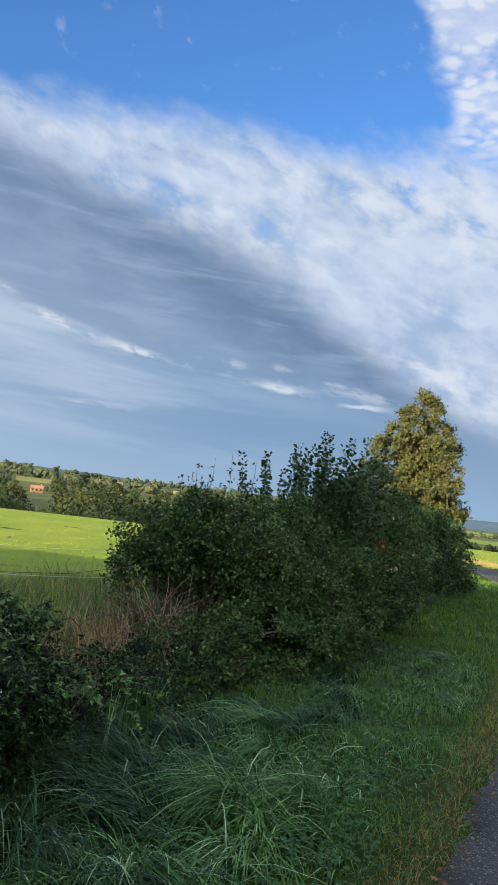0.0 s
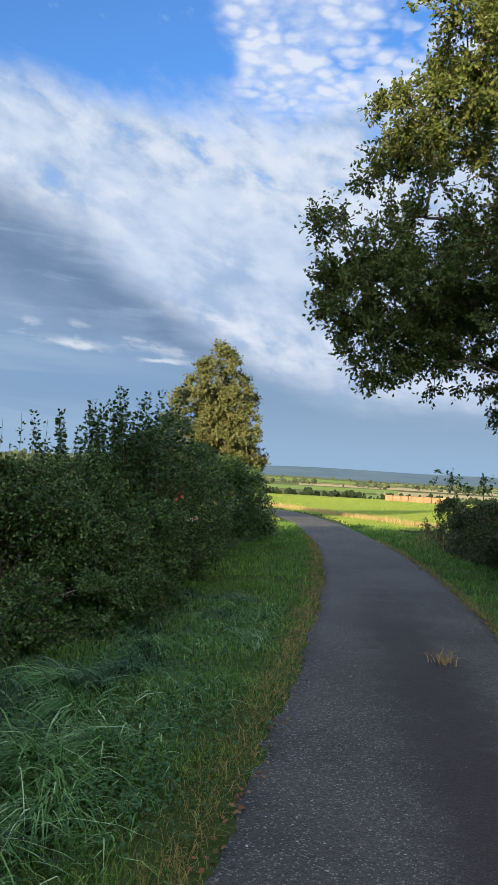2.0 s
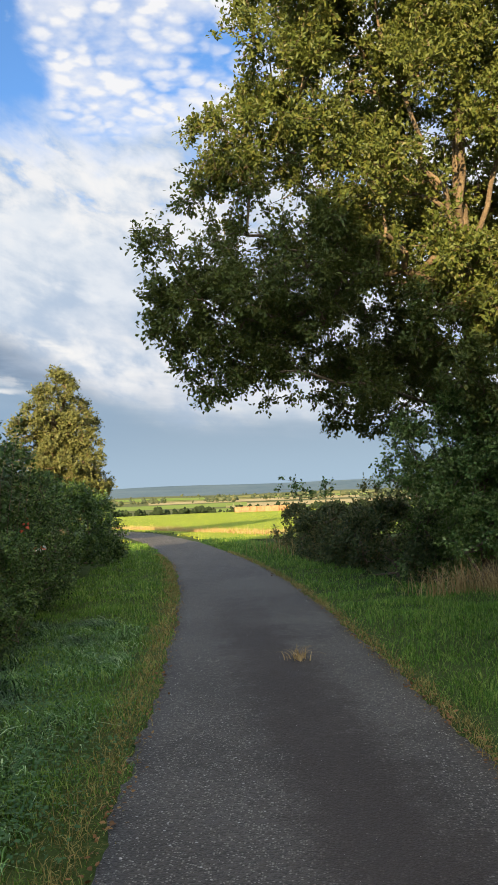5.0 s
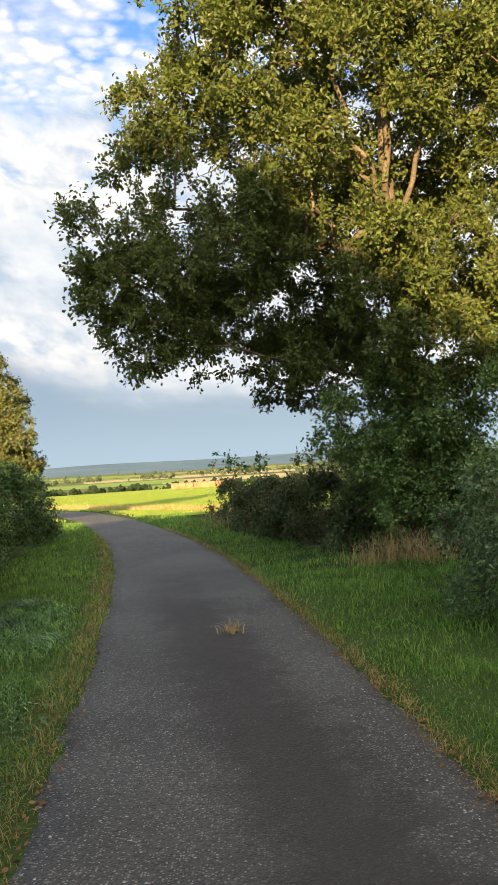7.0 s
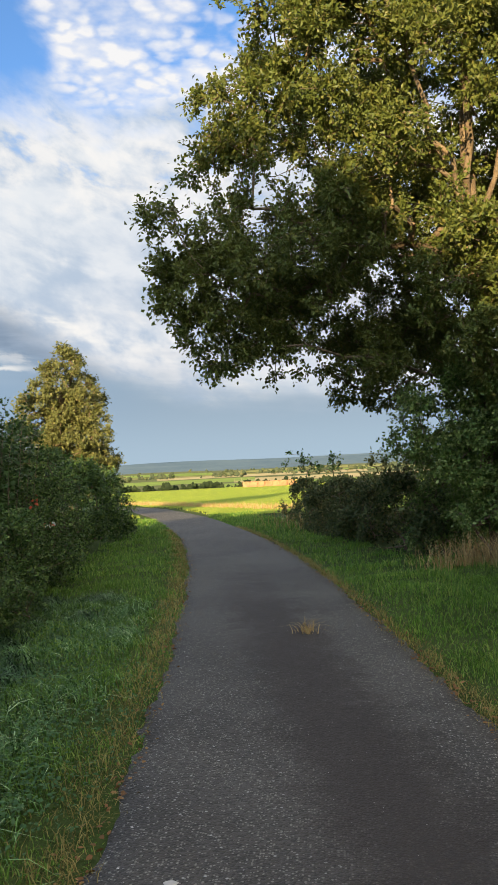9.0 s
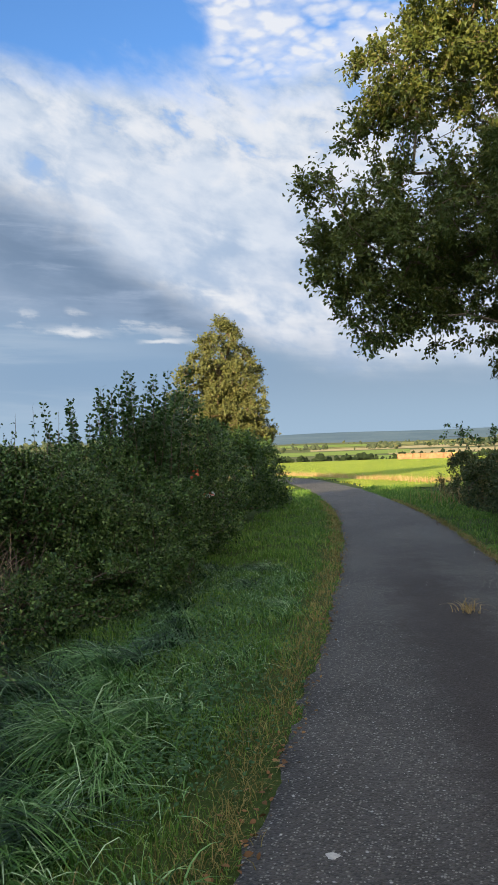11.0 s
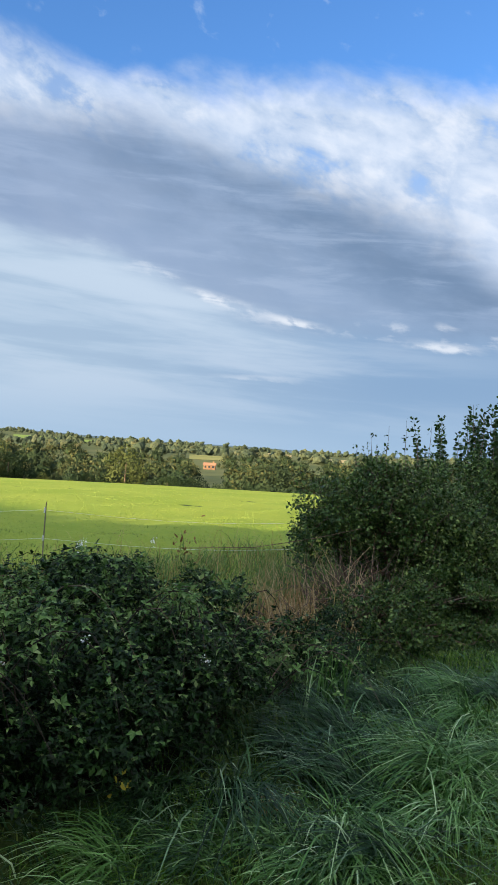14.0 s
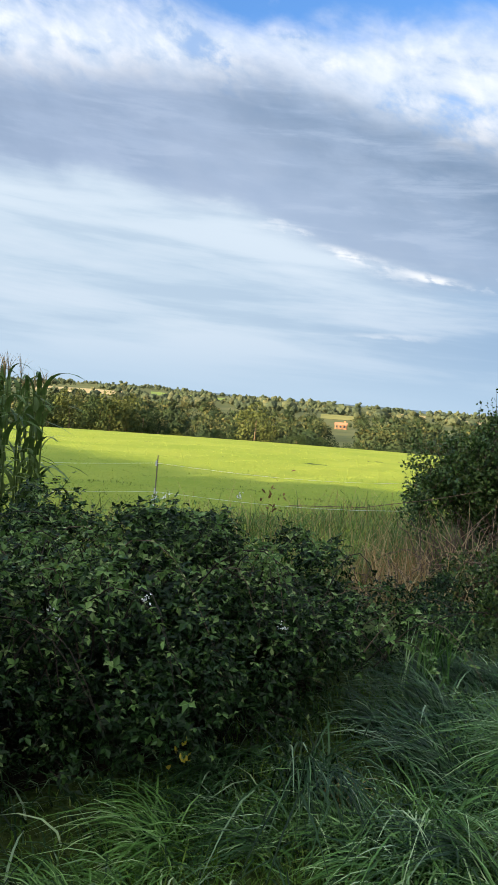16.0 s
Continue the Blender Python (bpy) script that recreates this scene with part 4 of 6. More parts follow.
bush("hawthorn_bush", "ragged hawthorn end overhanging a tangle of bare branches",
     [((-4.85, 7.45, 1.06), (0.42, 0.45, 0.30)), ((-4.60, 7.85, 1.16), (0.5, 0.6, 0.32)), ((-5.12, 7.25, 0.98), (0.22, 0.24, 0.22)), ((-5.22, 7.2, 0.78), (0.12, 0.15, 0.18))],
     [(-5.1, 7.5), (-4.75, 7.8)], 72, 0.042, 0.20, M["hedge"], KITE, 7, 7, clump=0.30, sprigs=190)
dead_twigs(-4.72, 6.90, 0.20, 0.12, 150, 0.23, "tangle of bare brown branches at the hedge end")
dead_twigs(-4.9, 6.0, 0.25, 0.22, 40, 0.12, "broken dry brown stems in the hedge gap")


def hazel():
    foot = np.array([-5.2, 11.1])
    reseed(*foot)
    base = float(gz(*foot))
    ob = thing("hazel_bush", "upright hazel shoots with broad dark leaves above the hedge", "bush", at=(*foot, base))
    a, b, r0, r1, lp, ld, ln, ls = [], [], [], [], [], [], [], []
    for k in range(58):
        a, b, r0, r1 = [], [], [], []
        x0, y0 = foot[0] + rng.uniform(-0.9, 0.85), foot[1] + rng.uniform(-0.5, 0.7)
        top = (rng.uniform(2.3, 2.92) if k % 5 else rng.uniform(1.9, 2.4)) - 0.35 * (x0 < foot[0] - 0.5)
        tilt = rng.normal(0, 0.12, 2) + np.array([0.30 * (x0 - foot[0]), 0.0])
        z0 = float(gz(x0, y0))
        pts = [np.array([x0 + tilt[0] * f, y0 + tilt[1] * f, z0 + top * f]) + (rng.normal(0, 0.015, 3) if 0 < f < 1 else 0) for f in np.linspace(0, 1, 9)]
        for m in range(8):
            a.append(pts[m]), b.append(pts[m + 1]), r0.append(0.010 * (1 - m / 9)), r1.append(0.010 * (1 - (m + 1) / 9) + 0.001)
        for f in np.arange(0.35, 1.0, 0.0105):
            m = min(7, int(f * 8))
            p = pts[m] + (pts[m + 1] - pts[m]) * (f * 8 - m)
            h = rng.uniform(0, 2 * np.pi)
            d = np.array([math.cos(h), math.sin(h), rng.uniform(0.1, 1.3)])
            for q in range(2):
                lp.append(p + d * 0.03), ld.append(d + rng.normal(0, 0.2, 3)), ln.append(UP + rng.normal(0, 0.5, 3))
                ls.append(rng.uniform(0.052, 0.100) * (1.15 - 0.4 * f))
                d = d * np.array([-1, -1, 1])
        part("shoot", tubes("shoot", a, b, r0, r1, M["twig"], 5), ob)
    part("foliage", leaves("foliage", np.array(lp), np.array(ld), unit(np.array(ln)), np.array(ls), (OVATE[0] * np.array([1.35, 1, 1]), *OVATE[1:]), M["hazel"]), ob)


hazel()


def slender_shoots():
    """Thin upright shoots that stand clear of the hedge top."""
    ob = thing("poplar_shoots", "thin upright shoots with few leaves above the hedge", "shoots", at=(-4.75, 7.8, float(gz(-4.75, 7.8))))
    for az, h in [(33.4, 1.94), (32.3, 2.02), (31.0, 2.10), (30.2, 1.98), (29.3, 2.05), (34.4, 1.80)]:
        r = rng.uniform(9.0, 9.6)
        x, y = -math.sin(radians(az)) * r, math.cos(radians(az)) * r
        pts = [np.array([x + rng.normal(0, 0.012), y, z]) for z in np.linspace(1.0, h, 7)]
        w = np.linspace(0.006, 0.0015, 7)
        part("shoot", tubes("shoot", pts[:-1], pts[1:], w[:-1], w[1:], M["twig"], 5), ob)
        f = rng.uniform(0.2, 1.0, 26)
        p = np.column_stack([x + rng.normal(0, 0.02, 26), y + rng.normal(0, 0.02, 26), 1.0 + (h - 1.0) * f])
        part("foliage", leaves("foliage", p, rand_dirs(26) + UP * 0.5, rand_dirs(26), rng.uniform(0.03, 0.055, 26), OVATE, M["hazel"]), ob)


slender_shoots()


def bramble():
    """The bramble thicket: canes, leaves in threes, flowers."""
    reseed(3.6, 2.6)
    ob = thing("bramble_bush", "dense dark bramble thicket with arching canes and small white flowers", "bush", at=(-3.6, 2.6, float(gz(-3.6, 2.6))))
    lumps = [((-3.75, 1.2, 0.42), (0.95, 1.0, 0.48)), ((-3.7, 2.4, 0.42), (0.85, 1.0, 0.47)), ((-3.9, 3.3, 0.34), (0.72, 0.8, 0.43)), ((-4.05, 4.1, 0.10), (0.55, 0.6, 0.30)),
             ((-4.7, 3.0, 0.31), (0.8, 1.1, 0.48)), ((-4.35, 3.7, 0.22), (0.6, 0.6, 0.38)), ((-3.60, 3.8, 0.20), (0.42, 0.6, 0.34)), ((-4.6, 1.2, 0.36), (1.2, 1.5, 0.50)), ((-4.6, 0.0, 0.42), (1.4, 1.2, 0.5)),
             ((-3.1, 1.3, 0.20), (0.45, 0.9, 0.27)), ((-3.1, 2.3, 0.20), (0.45, 0.8, 0.27)), ((-3.35, 3.1, 0.16), (0.4, 0.6, 0.24)), ((-3.2, 1.9, 0.35), (0.42, 0.8, 0.3)), ((-3.45, 2.9, 0.30), (0.40, 0.6, 0.3)), ((-3.9, 4.8, 0.0), (0.45, 0.5, 0.22)), ((-4.0, 5.8, -0.05), (0.36, 0.5, 0.24)), ((-3.7, 5.2, -0.08), (0.3, 0.4, 0.2))]
    tg, outs = [], []
    for c, r in lumps:
        p, o = clumped(int(540 * (r[0] * r[1] * r[2]) ** (2 / 3)), c, r, 0.21, 14)
        q = ellipsoid_targets(int(110 * (r[0] * r[1] * r[2]) ** (2 / 3)), c, np.asarray(r) * 0.9, 0.75)
        tg += [p, q]
        outs += [o, unit((q - np.asarray(c)) / np.asarray(r) ** 2)]
    tg, outs = np.concatenate(tg), np.concatenate(outs)
    up = tg[:, 2] - gz(tg[:, 0], tg[:, 1])
    ok = (up > 0.05) & (rng.uniform(0, 1, len(tg)) < 0.7 + 0.6 * smoothstep(up, 0.1, 0.45))
    tg, outs = tg[ok], outs[ok]
    p, al, no, ta, tb = sprays(tg, np.full(len(tg), 0.15), 5, 3, outs, 0.25)
    al = unit(al + np.array([0, 0, -0.25]))
    high = np.repeat(np.clip(outs[:, 2], 0, 1), 15)[:, None]
    no = unit(no * (1 - 0.5 * high) + 0.5 * np.repeat(outs, 15, 0) + UP * 0.9 * high)
    size = rng.uniform(0.024, 0.052, len(p))

    def threes(name, p, al, no, size, mat="bramble"):
        """Leaves in threes."""
        x = unit(np.cross(al, no))
        trip = [(p, al, size), (p, unit(al * 0.35 + x), size * 0.82), (p, unit(al * 0.35 - x), size * 0.82)]
        P, A, S = (np.concatenate([t[k] for t in trip]) for k in range(3))
        part(name, leaves(name, P, A, np.tile(no, (3, 1)), S, (KITE[0] * np.array([0.86, 1, 1.6]), *KITE[1:]), M[mat]), ob, kind="stuff")

    # pale leaves gather on high upward faces, as painted skylight on fresh growth
    young_lit = (rng.uniform(0, 1, len(p)) < 0.02 + 0.55 * np.repeat(np.clip(outs[:, 2], 0, 1) ** 2, 15) * (np.repeat(tg[:, 2], 15) > 0.6))
    threes("foliage", p[~young_lit], al[~young_lit], no[~young_lit], size[~young_lit])
    threes("young_lit_foliage", p[young_lit], al[young_lit], no[young_lit], size[young_lit] * 0.9, "bramble_tip")
    # arching canes, with leaves along the upper ones
    lp, ld = [], []
    for k in range(190):
        over = k >= 70
        x0, y0 = rng.uniform(-4.6, -3.2), rng.uniform(0.3, 4.3)
        h = rng.uniform(0, 2 * np.pi) if not over else rng.normal(-0.5, 0.9)
        reach, top = rng.uniform(0.4, 1.1), (rng.uniform(0.6, 0.98) if not over else rng.uniform(0.78, 1.0)) * (1.0 - 0.45 * (y0 > 3.4))
        z0 = float(gz(x0, y0))
        pts = [np.array([x0 + math.cos(h) * reach * f, y0 + math.sin(h) * reach * f, z0 + top * math.sin(math.pi * (0.08 + 0.72 * f))]) for f in np.linspace(0, 1, 9)]
        w = 0.0045 - 0.0004 * np.arange(9)
        part("cane", tubes("cane", pts[:-1], pts[1:], w[:-1], w[1:], M["twig"] if k % 5 == 0 else M["bine"], 4), ob)
        if over:
            for f in np.linspace(0.35, 1.0, 22):
                m = min(7, int(f * 8))
                lp.append(pts[m] + (pts[m + 1] - pts[m]) * (f * 8 - m) + rng.normal(0, 0.012, 3))
                ld.append(rand_dirs(1)[0] + np.array([math.cos(h), math.sin(h), 0.2]) * 0.5)
    lp, ld = np.array(lp), unit(np.array(ld))
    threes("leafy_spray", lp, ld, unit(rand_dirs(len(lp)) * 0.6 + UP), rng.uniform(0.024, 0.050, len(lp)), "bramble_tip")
    ta, tb = ta[::4], tb[::4]
    part("twigwork", tubes("twigwork", ta, tb, np.full(len(ta), 0.002), np.full(len(ta), 0.001), M["bine"], 3), ob, kind="stuff")
    for c in [(-2.87, 2.08, 0.76), (-2.77, 2.75, 0.59), (-3.0, 1.75, 0.70), (-3.7, 3.2, 1.04), (-3.5, 2.5, 1.08), (-4.0, 2.9, 1.02)]:
        n = 14
        d = unit(rand_dirs(n) + np.array([0.6, -0.3, 0.5]))
        part("flower_head", leaves("flower_head", np.array(c) + rng.normal(0, 0.014, (n, 3)), d, rand_dirs(n), rng.uniform(0.010, 0.018, n), DIAMOND, M["petal"]), ob, "small white flower head", "stuff")
    n = 9
    part("yellow_leaves", leaves("yellow_leaves", np.array((-2.66, 2.17, 0.16)) + rng.normal(0, 0.035, (n, 3)), rand_dirs(n), unit(rand_dirs(n) + UP), rng.uniform(0.03, 0.055, n), OVATE, M["yellow"]), ob, "yellowed bramble leaves", "stuff")
    n = 26
    part("reddened_leaves", leaves("reddened_leaves", np.array((-3.56, 3.33, 1.04)) + rng.normal(0, 0.04, (n, 3)) * np.array([1, 1, 2.0]), rand_dirs(n), unit(rand_dirs(n) + UP), rng.uniform(0.02, 0.04, n), OVATE, M["litter"]), ob, "reddish brown leaves on one shoot", "stuff")


bramble()
# sheet of near-black mould, the thicket's shade put into its colour
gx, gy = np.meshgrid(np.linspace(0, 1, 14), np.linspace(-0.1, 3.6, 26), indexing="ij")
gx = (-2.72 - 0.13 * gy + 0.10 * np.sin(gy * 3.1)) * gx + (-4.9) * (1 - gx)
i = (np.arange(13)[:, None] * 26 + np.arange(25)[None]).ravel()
tagged(new("soil", mesh_from("soil", np.stack([gx, gy, gz(gx, gy) + 0.012], -1).reshape(-1, 3), None, np.stack([i, i + 1, i + 27, i + 26], 1), M["soil"], smooth=True)), "bare leaf mould under the bramble, darkened for the shade there", "soil", kind="structure")

# red leaves and a white flower in the hedge
for at, mat, name, label, n, s in [((-3.86, 10.7, 1.20), "rust", "red_leaf_spray", "small spray of orange-red leaves in the hedge", 7, 0.06), ((-4.06, 11.7, 0.80), "rust", "red_leaf_spray", "small spray of orange-red leaves in the hedge", 6, 0.06),
                                   ((-4.05, 11.85, 0.82), "petal", "white_bindweed", "white bindweed flowers hanging in the hedge", 8, 0.075)]:
    ob = thing(name, label, "flower" if mat == "petal" else "leaves", at=at)
    for k in range(n):
        me = leaves("petal" if mat == "petal" else "leaf", np.array(at) + rng.normal(0, 0.04, (1, 3)), rand_dirs(1) + np.array([0, -0.3, -0.3]), unit(rand_dirs(1) + np.array([0.3, -1, 0.2])), s * rng.uniform(0.7, 1.2, 1), OVATE, M[mat])
        part("petal" if mat == "petal" else "leaf", me, ob)

# hedge on the far side of the lane
bush("hedge_bush", "dark overgrown shrub at the foot of the oak",
     [((4.0, 9.4, 0.75), (1.25, 1.1, 1.1)), ((3.5, 8.9, 0.9), (0.7, 0.7, 0.8)), ((4.9, 10.9, 1.5), (1.4, 1.4, 1.6))],
     [(3.5, 8.9), (4.0, 9.4), (4.8, 10.8)], 28, 0.055, 0.28, M["elder"], KITE, 7, 8)
bush("elder_bush", "leafy elder suckers round the oak trunk",
     [((2.85, 13.05, 1.35), (0.6, 0.30, 0.80)), ((2.55, 13.1, 0.85), (0.45, 0.28, 0.5)), ((3.25, 13.0, 1.0), (0.5, 0.3, 0.6))],
     [(2.75, 13.1), (3.2, 13.05)], 75, 0.060, 0.24, M["elder"], KITE, 7, 7, clump=0.26, sprigs=40)
bush("sallow_bush", "grey-green sallow shrub on the grassy verge",
     [((2.78, 7.6, 0.38), (0.58, 0.6, 0.45)), ((2.70, 8.1, 0.80), (0.42, 0.5, 0.34)), ((3.3, 8.0, 0.85), (0.6, 0.6, 0.55)), ((2.5, 7.6, 0.52), (0.28, 0.35, 0.25))],
     [(2.8, 7.7), (3.25, 8.1)], 80, 0.040, 0.20, M["sallow"], KITE, 7, 7, clump=0.24, sprigs=80)
bush("hedge_bush", "dark tangled undergrowth below the oak crown",
     [((3.8, 15.0, 0.6), (1.5, 0.9, 1.0)), ((4.5, 13.2, 1.6), (1.3, 1.0, 1.5)), ((3.3, 13.9, 1.9), (0.9, 0.7, 0.8)), ((2.1, 14.2, 1.95), (0.85, 0.8, 0.65)), ((3.0, 15.9, 0.8), (1.2, 1.0, 1.0)),
      ((5.1, 11.9, 2.9), (1.1, 0.9, 1.4)), ((2.2, 13.3, 2.6), (0.7, 0.5, 0.3)), ((2.5, 15.0, 0.55), (0.8, 0.5, 0.75)), ((3.0, 12.9, 2.4), (0.7, 0.4, 0.5)), ((2.75, 12.9, 1.65), (0.75, 0.35, 0.75)), ((3.4, 13.2, 1.5), (0.6, 0.4, 0.7))],
     [(3.2, 14.6), (4.5, 13.0), (3.0, 15.8), (2.3, 15.2)], 28, 0.066, 0.30, M["elder"], KITE, 7, 8, clump=0.30)
bush("hedge_bush", "low browning hedge shrub on the verge before the bend",
     [((1.75, 15.9, 0.30), (0.85, 1.1, 0.74)), ((1.6, 17.4, 0.28), (0.95, 1.3, 0.78)), ((1.2, 18.9, 0.22), (1.0, 1.4, 0.78)), ((0.85, 20.6, 0.12), (1.0, 1.6, 0.78)), ((0.5, 22.8, 0.02), (1.0, 1.7, 0.8)), ((0.0, 25.0, -0.1), (0.85, 1.6, 0.7))],
     [(1.7, 16.4), (1.2, 18.8), (0.8, 20.8), (0.3, 23.4)], 18, 0.075, 0.28, M["dry_hedge"], KITE, 7, 9)
bush("hedge_bush", "sunlit yellowing shrub on the verge at the bend",
     [((-0.5, 26.6, -0.1), (0.8, 1.5, 0.6)), ((2.3, 24.0, 0.75), (1.2, 1.4, 1.0))],
     [(-0.5, 26.6), (2.4, 24.3)], 18, 0.085, 0.3, M["golden"], KITE, 7, 8)


def sapling(x, y, top, n, label):
    base = float(gz(x, y))
    ob = thing("sapling", label, "sapling", at=(x, y, base))
    tg = np.array([(x, y, base)]) + np.column_stack([rng.normal(0, 0.24, n), rng.normal(0, 0.2, n), rng.uniform(0.45, 1.0, n) * top])
    a, b, r0, r1, *_ = grow([(x, y, base - 0.05), (x, y, base + 0.4)], tg, 0.004, 0.5, 0.05)
    part("stems", tubes("stems", a, b, r0, r1, M["twig"], 4), ob)
    p, al, no, *_ = sprays(tg, np.full(n, 0.24), 5, 6, None, 0.4)
    part("foliage", leaves("foliage", p, al, no, rng.uniform(0.06, 0.10, len(p)), OVATE, M["hedge"]), ob)


sapling(-0.48, 26.0, 2.25, 18, "thin leafy sapling rising out of the low hedge")
sapling(0.48, 23.0, 2.1, 16, "thin leafy sapling rising out of the low hedge")

# ---------------------------------------------------------------- grasses


def scatter(n, x0, x1, y0, y1, keep):
    p = np.column_stack([rng.uniform(x0, x1, n), rng.uniform(y0, y1, n)])
    p = p[keep(p[:, 0], p[:, 1])]
    return np.column_stack([p, gz(p[:, 0], p[:, 1]) - 0.01])


def ground_noise(x, y, f):
    return 0.5 + 0.25 * (np.sin(x * f * 1.3 + 2.1 * np.sin(y * f * 0.7)) + np.sin(y * f * 1.1 + 1.7 * np.sin(x * f * 0.9 + 1.0)))


def stuff(name, me, label, category):
    return tagged(new(name, me), label, category, kind="stuff")


def left_edge(y):
    """The foot of the hedge on the bramble side."""
    return np.interp(y, [0, 1.7, 2.3, 4, 5.1, 6.1, 8.8, 11.4, 20, 25, 40], [-3.1, -3.1, -3.1, -3.35, -3.5, -3.6, -4.0, -4.2, -5.6, -6.0, -11])


def right_edge(y):
    return np.interp(y, [0, 7.0, 8.0, 10.5, 13.3, 14.2, 15.5, 19.3, 25, 28, 38], [3.4, 2.6, 2.5, 3.0, 2.9, 1.7, 0.95, 0.1, -0.7, -1.4, -4.4])


def on_left(x, y):
    return (x < road_x(y) - HALF_ROAD + 0.03) & (x > left_edge(y) - 0.5)


def on_right(x, y):
    return (x > road_x(y) + HALF_ROAD - 0.03) & (x < right_edge(y) + 0.5)


# short green growth all over the verges
reseed(1.0, 2.0)
for side, box, label in [(on_left, (-12, 0, -2.5, 34), "short green verge grass between lane and hedge"), (on_right, (-5, 4, -2.5, 36), "short green verge grass beside the lane")]:
    out = []
    for y0, y1, per, w, h in [(box[2], 0.4, 250, 0.012, 0.085), (0.4, 1.2, 1700, 0.0065, 0.10), (1.2, 7, 1700, 0.0064, 0.085), (7, 13, 950, 0.0095, 0.095), (13, 21, 380, 0.016, 0.11), (21, box[3], 190, 0.026, 0.13)]:
        x0, x1 = max(box[0], road_x(y1) - 6), min(box[1], road_x(y0) + 5)
        out.append((scatter(int(per * (x1 - x0) * (y1 - y0)), x0, x1, y0, y1, side), w, h))
    roots = np.concatenate([o[0] for o in out])
    width = np.concatenate([np.full(len(o[0]), o[1]) for o in out]) * rng.uniform(0.7, 1.3, len(roots))
    height = np.concatenate([np.full(len(o[0]), o[2]) for o in out]) * rng.uniform(0.4, 1.4, len(roots))
    open_ground = (roots[:, 0] > left_edge(roots[:, 1]) + 0.55 * (roots[:, 1] < 6.5) * rng.uniform(-0.3, 1.3, len(roots)))
    roots, width, height = roots[open_ground], width[open_ground], height[open_ground]
    gap = np.abs(roots[:, 0] - road_x(roots[:, 1])) - HALF_ROAD
    height *= (0.45 + 0.55 * smoothstep(gap, 0.0, 0.5)) * (0.45 + 1.1 * ground_noise(roots[:, 0], roots[:, 1], 3.1))
    stuff("verge_grass", blades("verge_grass", roots, height, width, rng.uniform(0.2, 1.1, len(roots)), rng.uniform(0, 2 * np.pi, len(roots)), M["lawn"], 2), label, "grass")

# dry fringe along the asphalt edges
for s, label in [(-1, "dry brownish grass fringe along the lane edge"), (1, "dry brownish grass fringe along the lane edge")]:
    y = 2.2 + 24 * rng.uniform(0, 1, 5200 if s < 0 else 3800) ** 1.6
    x = road_x(y) + s * (HALF_ROAD + rng.normal(0.06, 0.06, len(y)) + (np.abs(rng.normal(0, 0.13, len(y))) if s < 0 else 0))
    roots = np.column_stack([x, y, gz(x, y) - 0.005])
    stuff("dry_grass_fringe", blades("dry_grass_fringe", roots, rng.uniform(0.04, 0.12, len(y)), 0.003 + 0.0005 * y, rng.uniform(0.5, 1.3, len(y)), rng.uniform(0, 2 * np.pi, len(y)), M["fringe"], 2), label, "grass")
# brown leaves blown along the edges
y = 2.4 + 20 * rng.uniform(0, 1, 1500) ** 1.5
side = np.where(rng.uniform(0, 1, len(y)) < 0.68, 1.0, -1.0)
x = road_x(y) + side * (HALF_ROAD + rng.normal(0.0, 0.05, len(y)))
p = np.column_stack([x, y, gz(x, y) + rng.uniform(0.012, 0.03, len(y))])
stuff("leaf_litter", leaves("leaf_litter", p, rand_dirs(len(y)) * np.array([1, 1, 0.3]), unit(UP + rng.normal(0, 0.4, (len(y), 3))), rng.uniform(0.02, 0.045, len(y)), OVATE, M["litter"]), "fallen brown leaves along the lane edges", "leaves")

# long arching tufts
reseed(2.05, 3.85)
tufts = [(-2.05, 3.85, 1.25), (-2.3, 3.4, 1.1), (-1.8, 4.15, 0.95), (-2.62, 5.35, 1.0), (-2.36, 4.9, 0.95), (-2.7, 3.9, 1.1), (-2.95, 4.6, 1.0), (-2.5, 2.7, 1.15), (-2.0, 2.9, 1.1), (-1.75, 3.45, 0.9)]
for k in range(34):
    y = rng.uniform(0.6, 2.7)
    tufts.append((rng.uniform(-2.25 - 0.12 * y, -1.05), y, rng.uniform(0.40, 0.72)))
while len(tufts) < 84:
    y = 1.6 + 9.5 * rng.uniform(0, 1) ** 1.25
    x = rng.uniform(left_edge(y) + 0.1, road_x(y) - HALF_ROAD - 0.45 - 0.25 * (y < 6))
    if x > left_edge(y) + 1.5 and rng.uniform() < 0.6:
        continue
    tufts.append((x, y, rng.uniform(0.5, 1.0) * (1.0 if y < 6 else 0.8)))
for at_n, (x, y, k) in enumerate(tufts):
    n = int(210 * k)
    comb = rng.normal(-2.1, 0.6)
    turn = rng.uniform(0, 2 * np.pi, n)
    far = np.abs(rng.normal(0, 0.085, n)) * (0.6 + k)
    px, py = x + np.cos(turn) * far, y + np.sin(turn) * far
    roots = np.column_stack([px, py, gz(px, py) - 0.01])
    head = np.where(rng.uniform(0, 1, n) < 0.80, comb + rng.normal(0, 0.34, n), turn + rng.normal(0, 0.5, n))
    # tufts toward the lane take the lit copy, those by the hedge the shaded
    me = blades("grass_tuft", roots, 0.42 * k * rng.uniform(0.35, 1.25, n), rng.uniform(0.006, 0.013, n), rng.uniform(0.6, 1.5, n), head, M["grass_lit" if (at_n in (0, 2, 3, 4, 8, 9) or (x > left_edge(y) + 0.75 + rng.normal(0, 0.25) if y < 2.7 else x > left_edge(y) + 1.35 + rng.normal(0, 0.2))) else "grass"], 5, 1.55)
    stuff("grass_tuft", me, "long arching blue-green grass tuft on the verge", "grass")
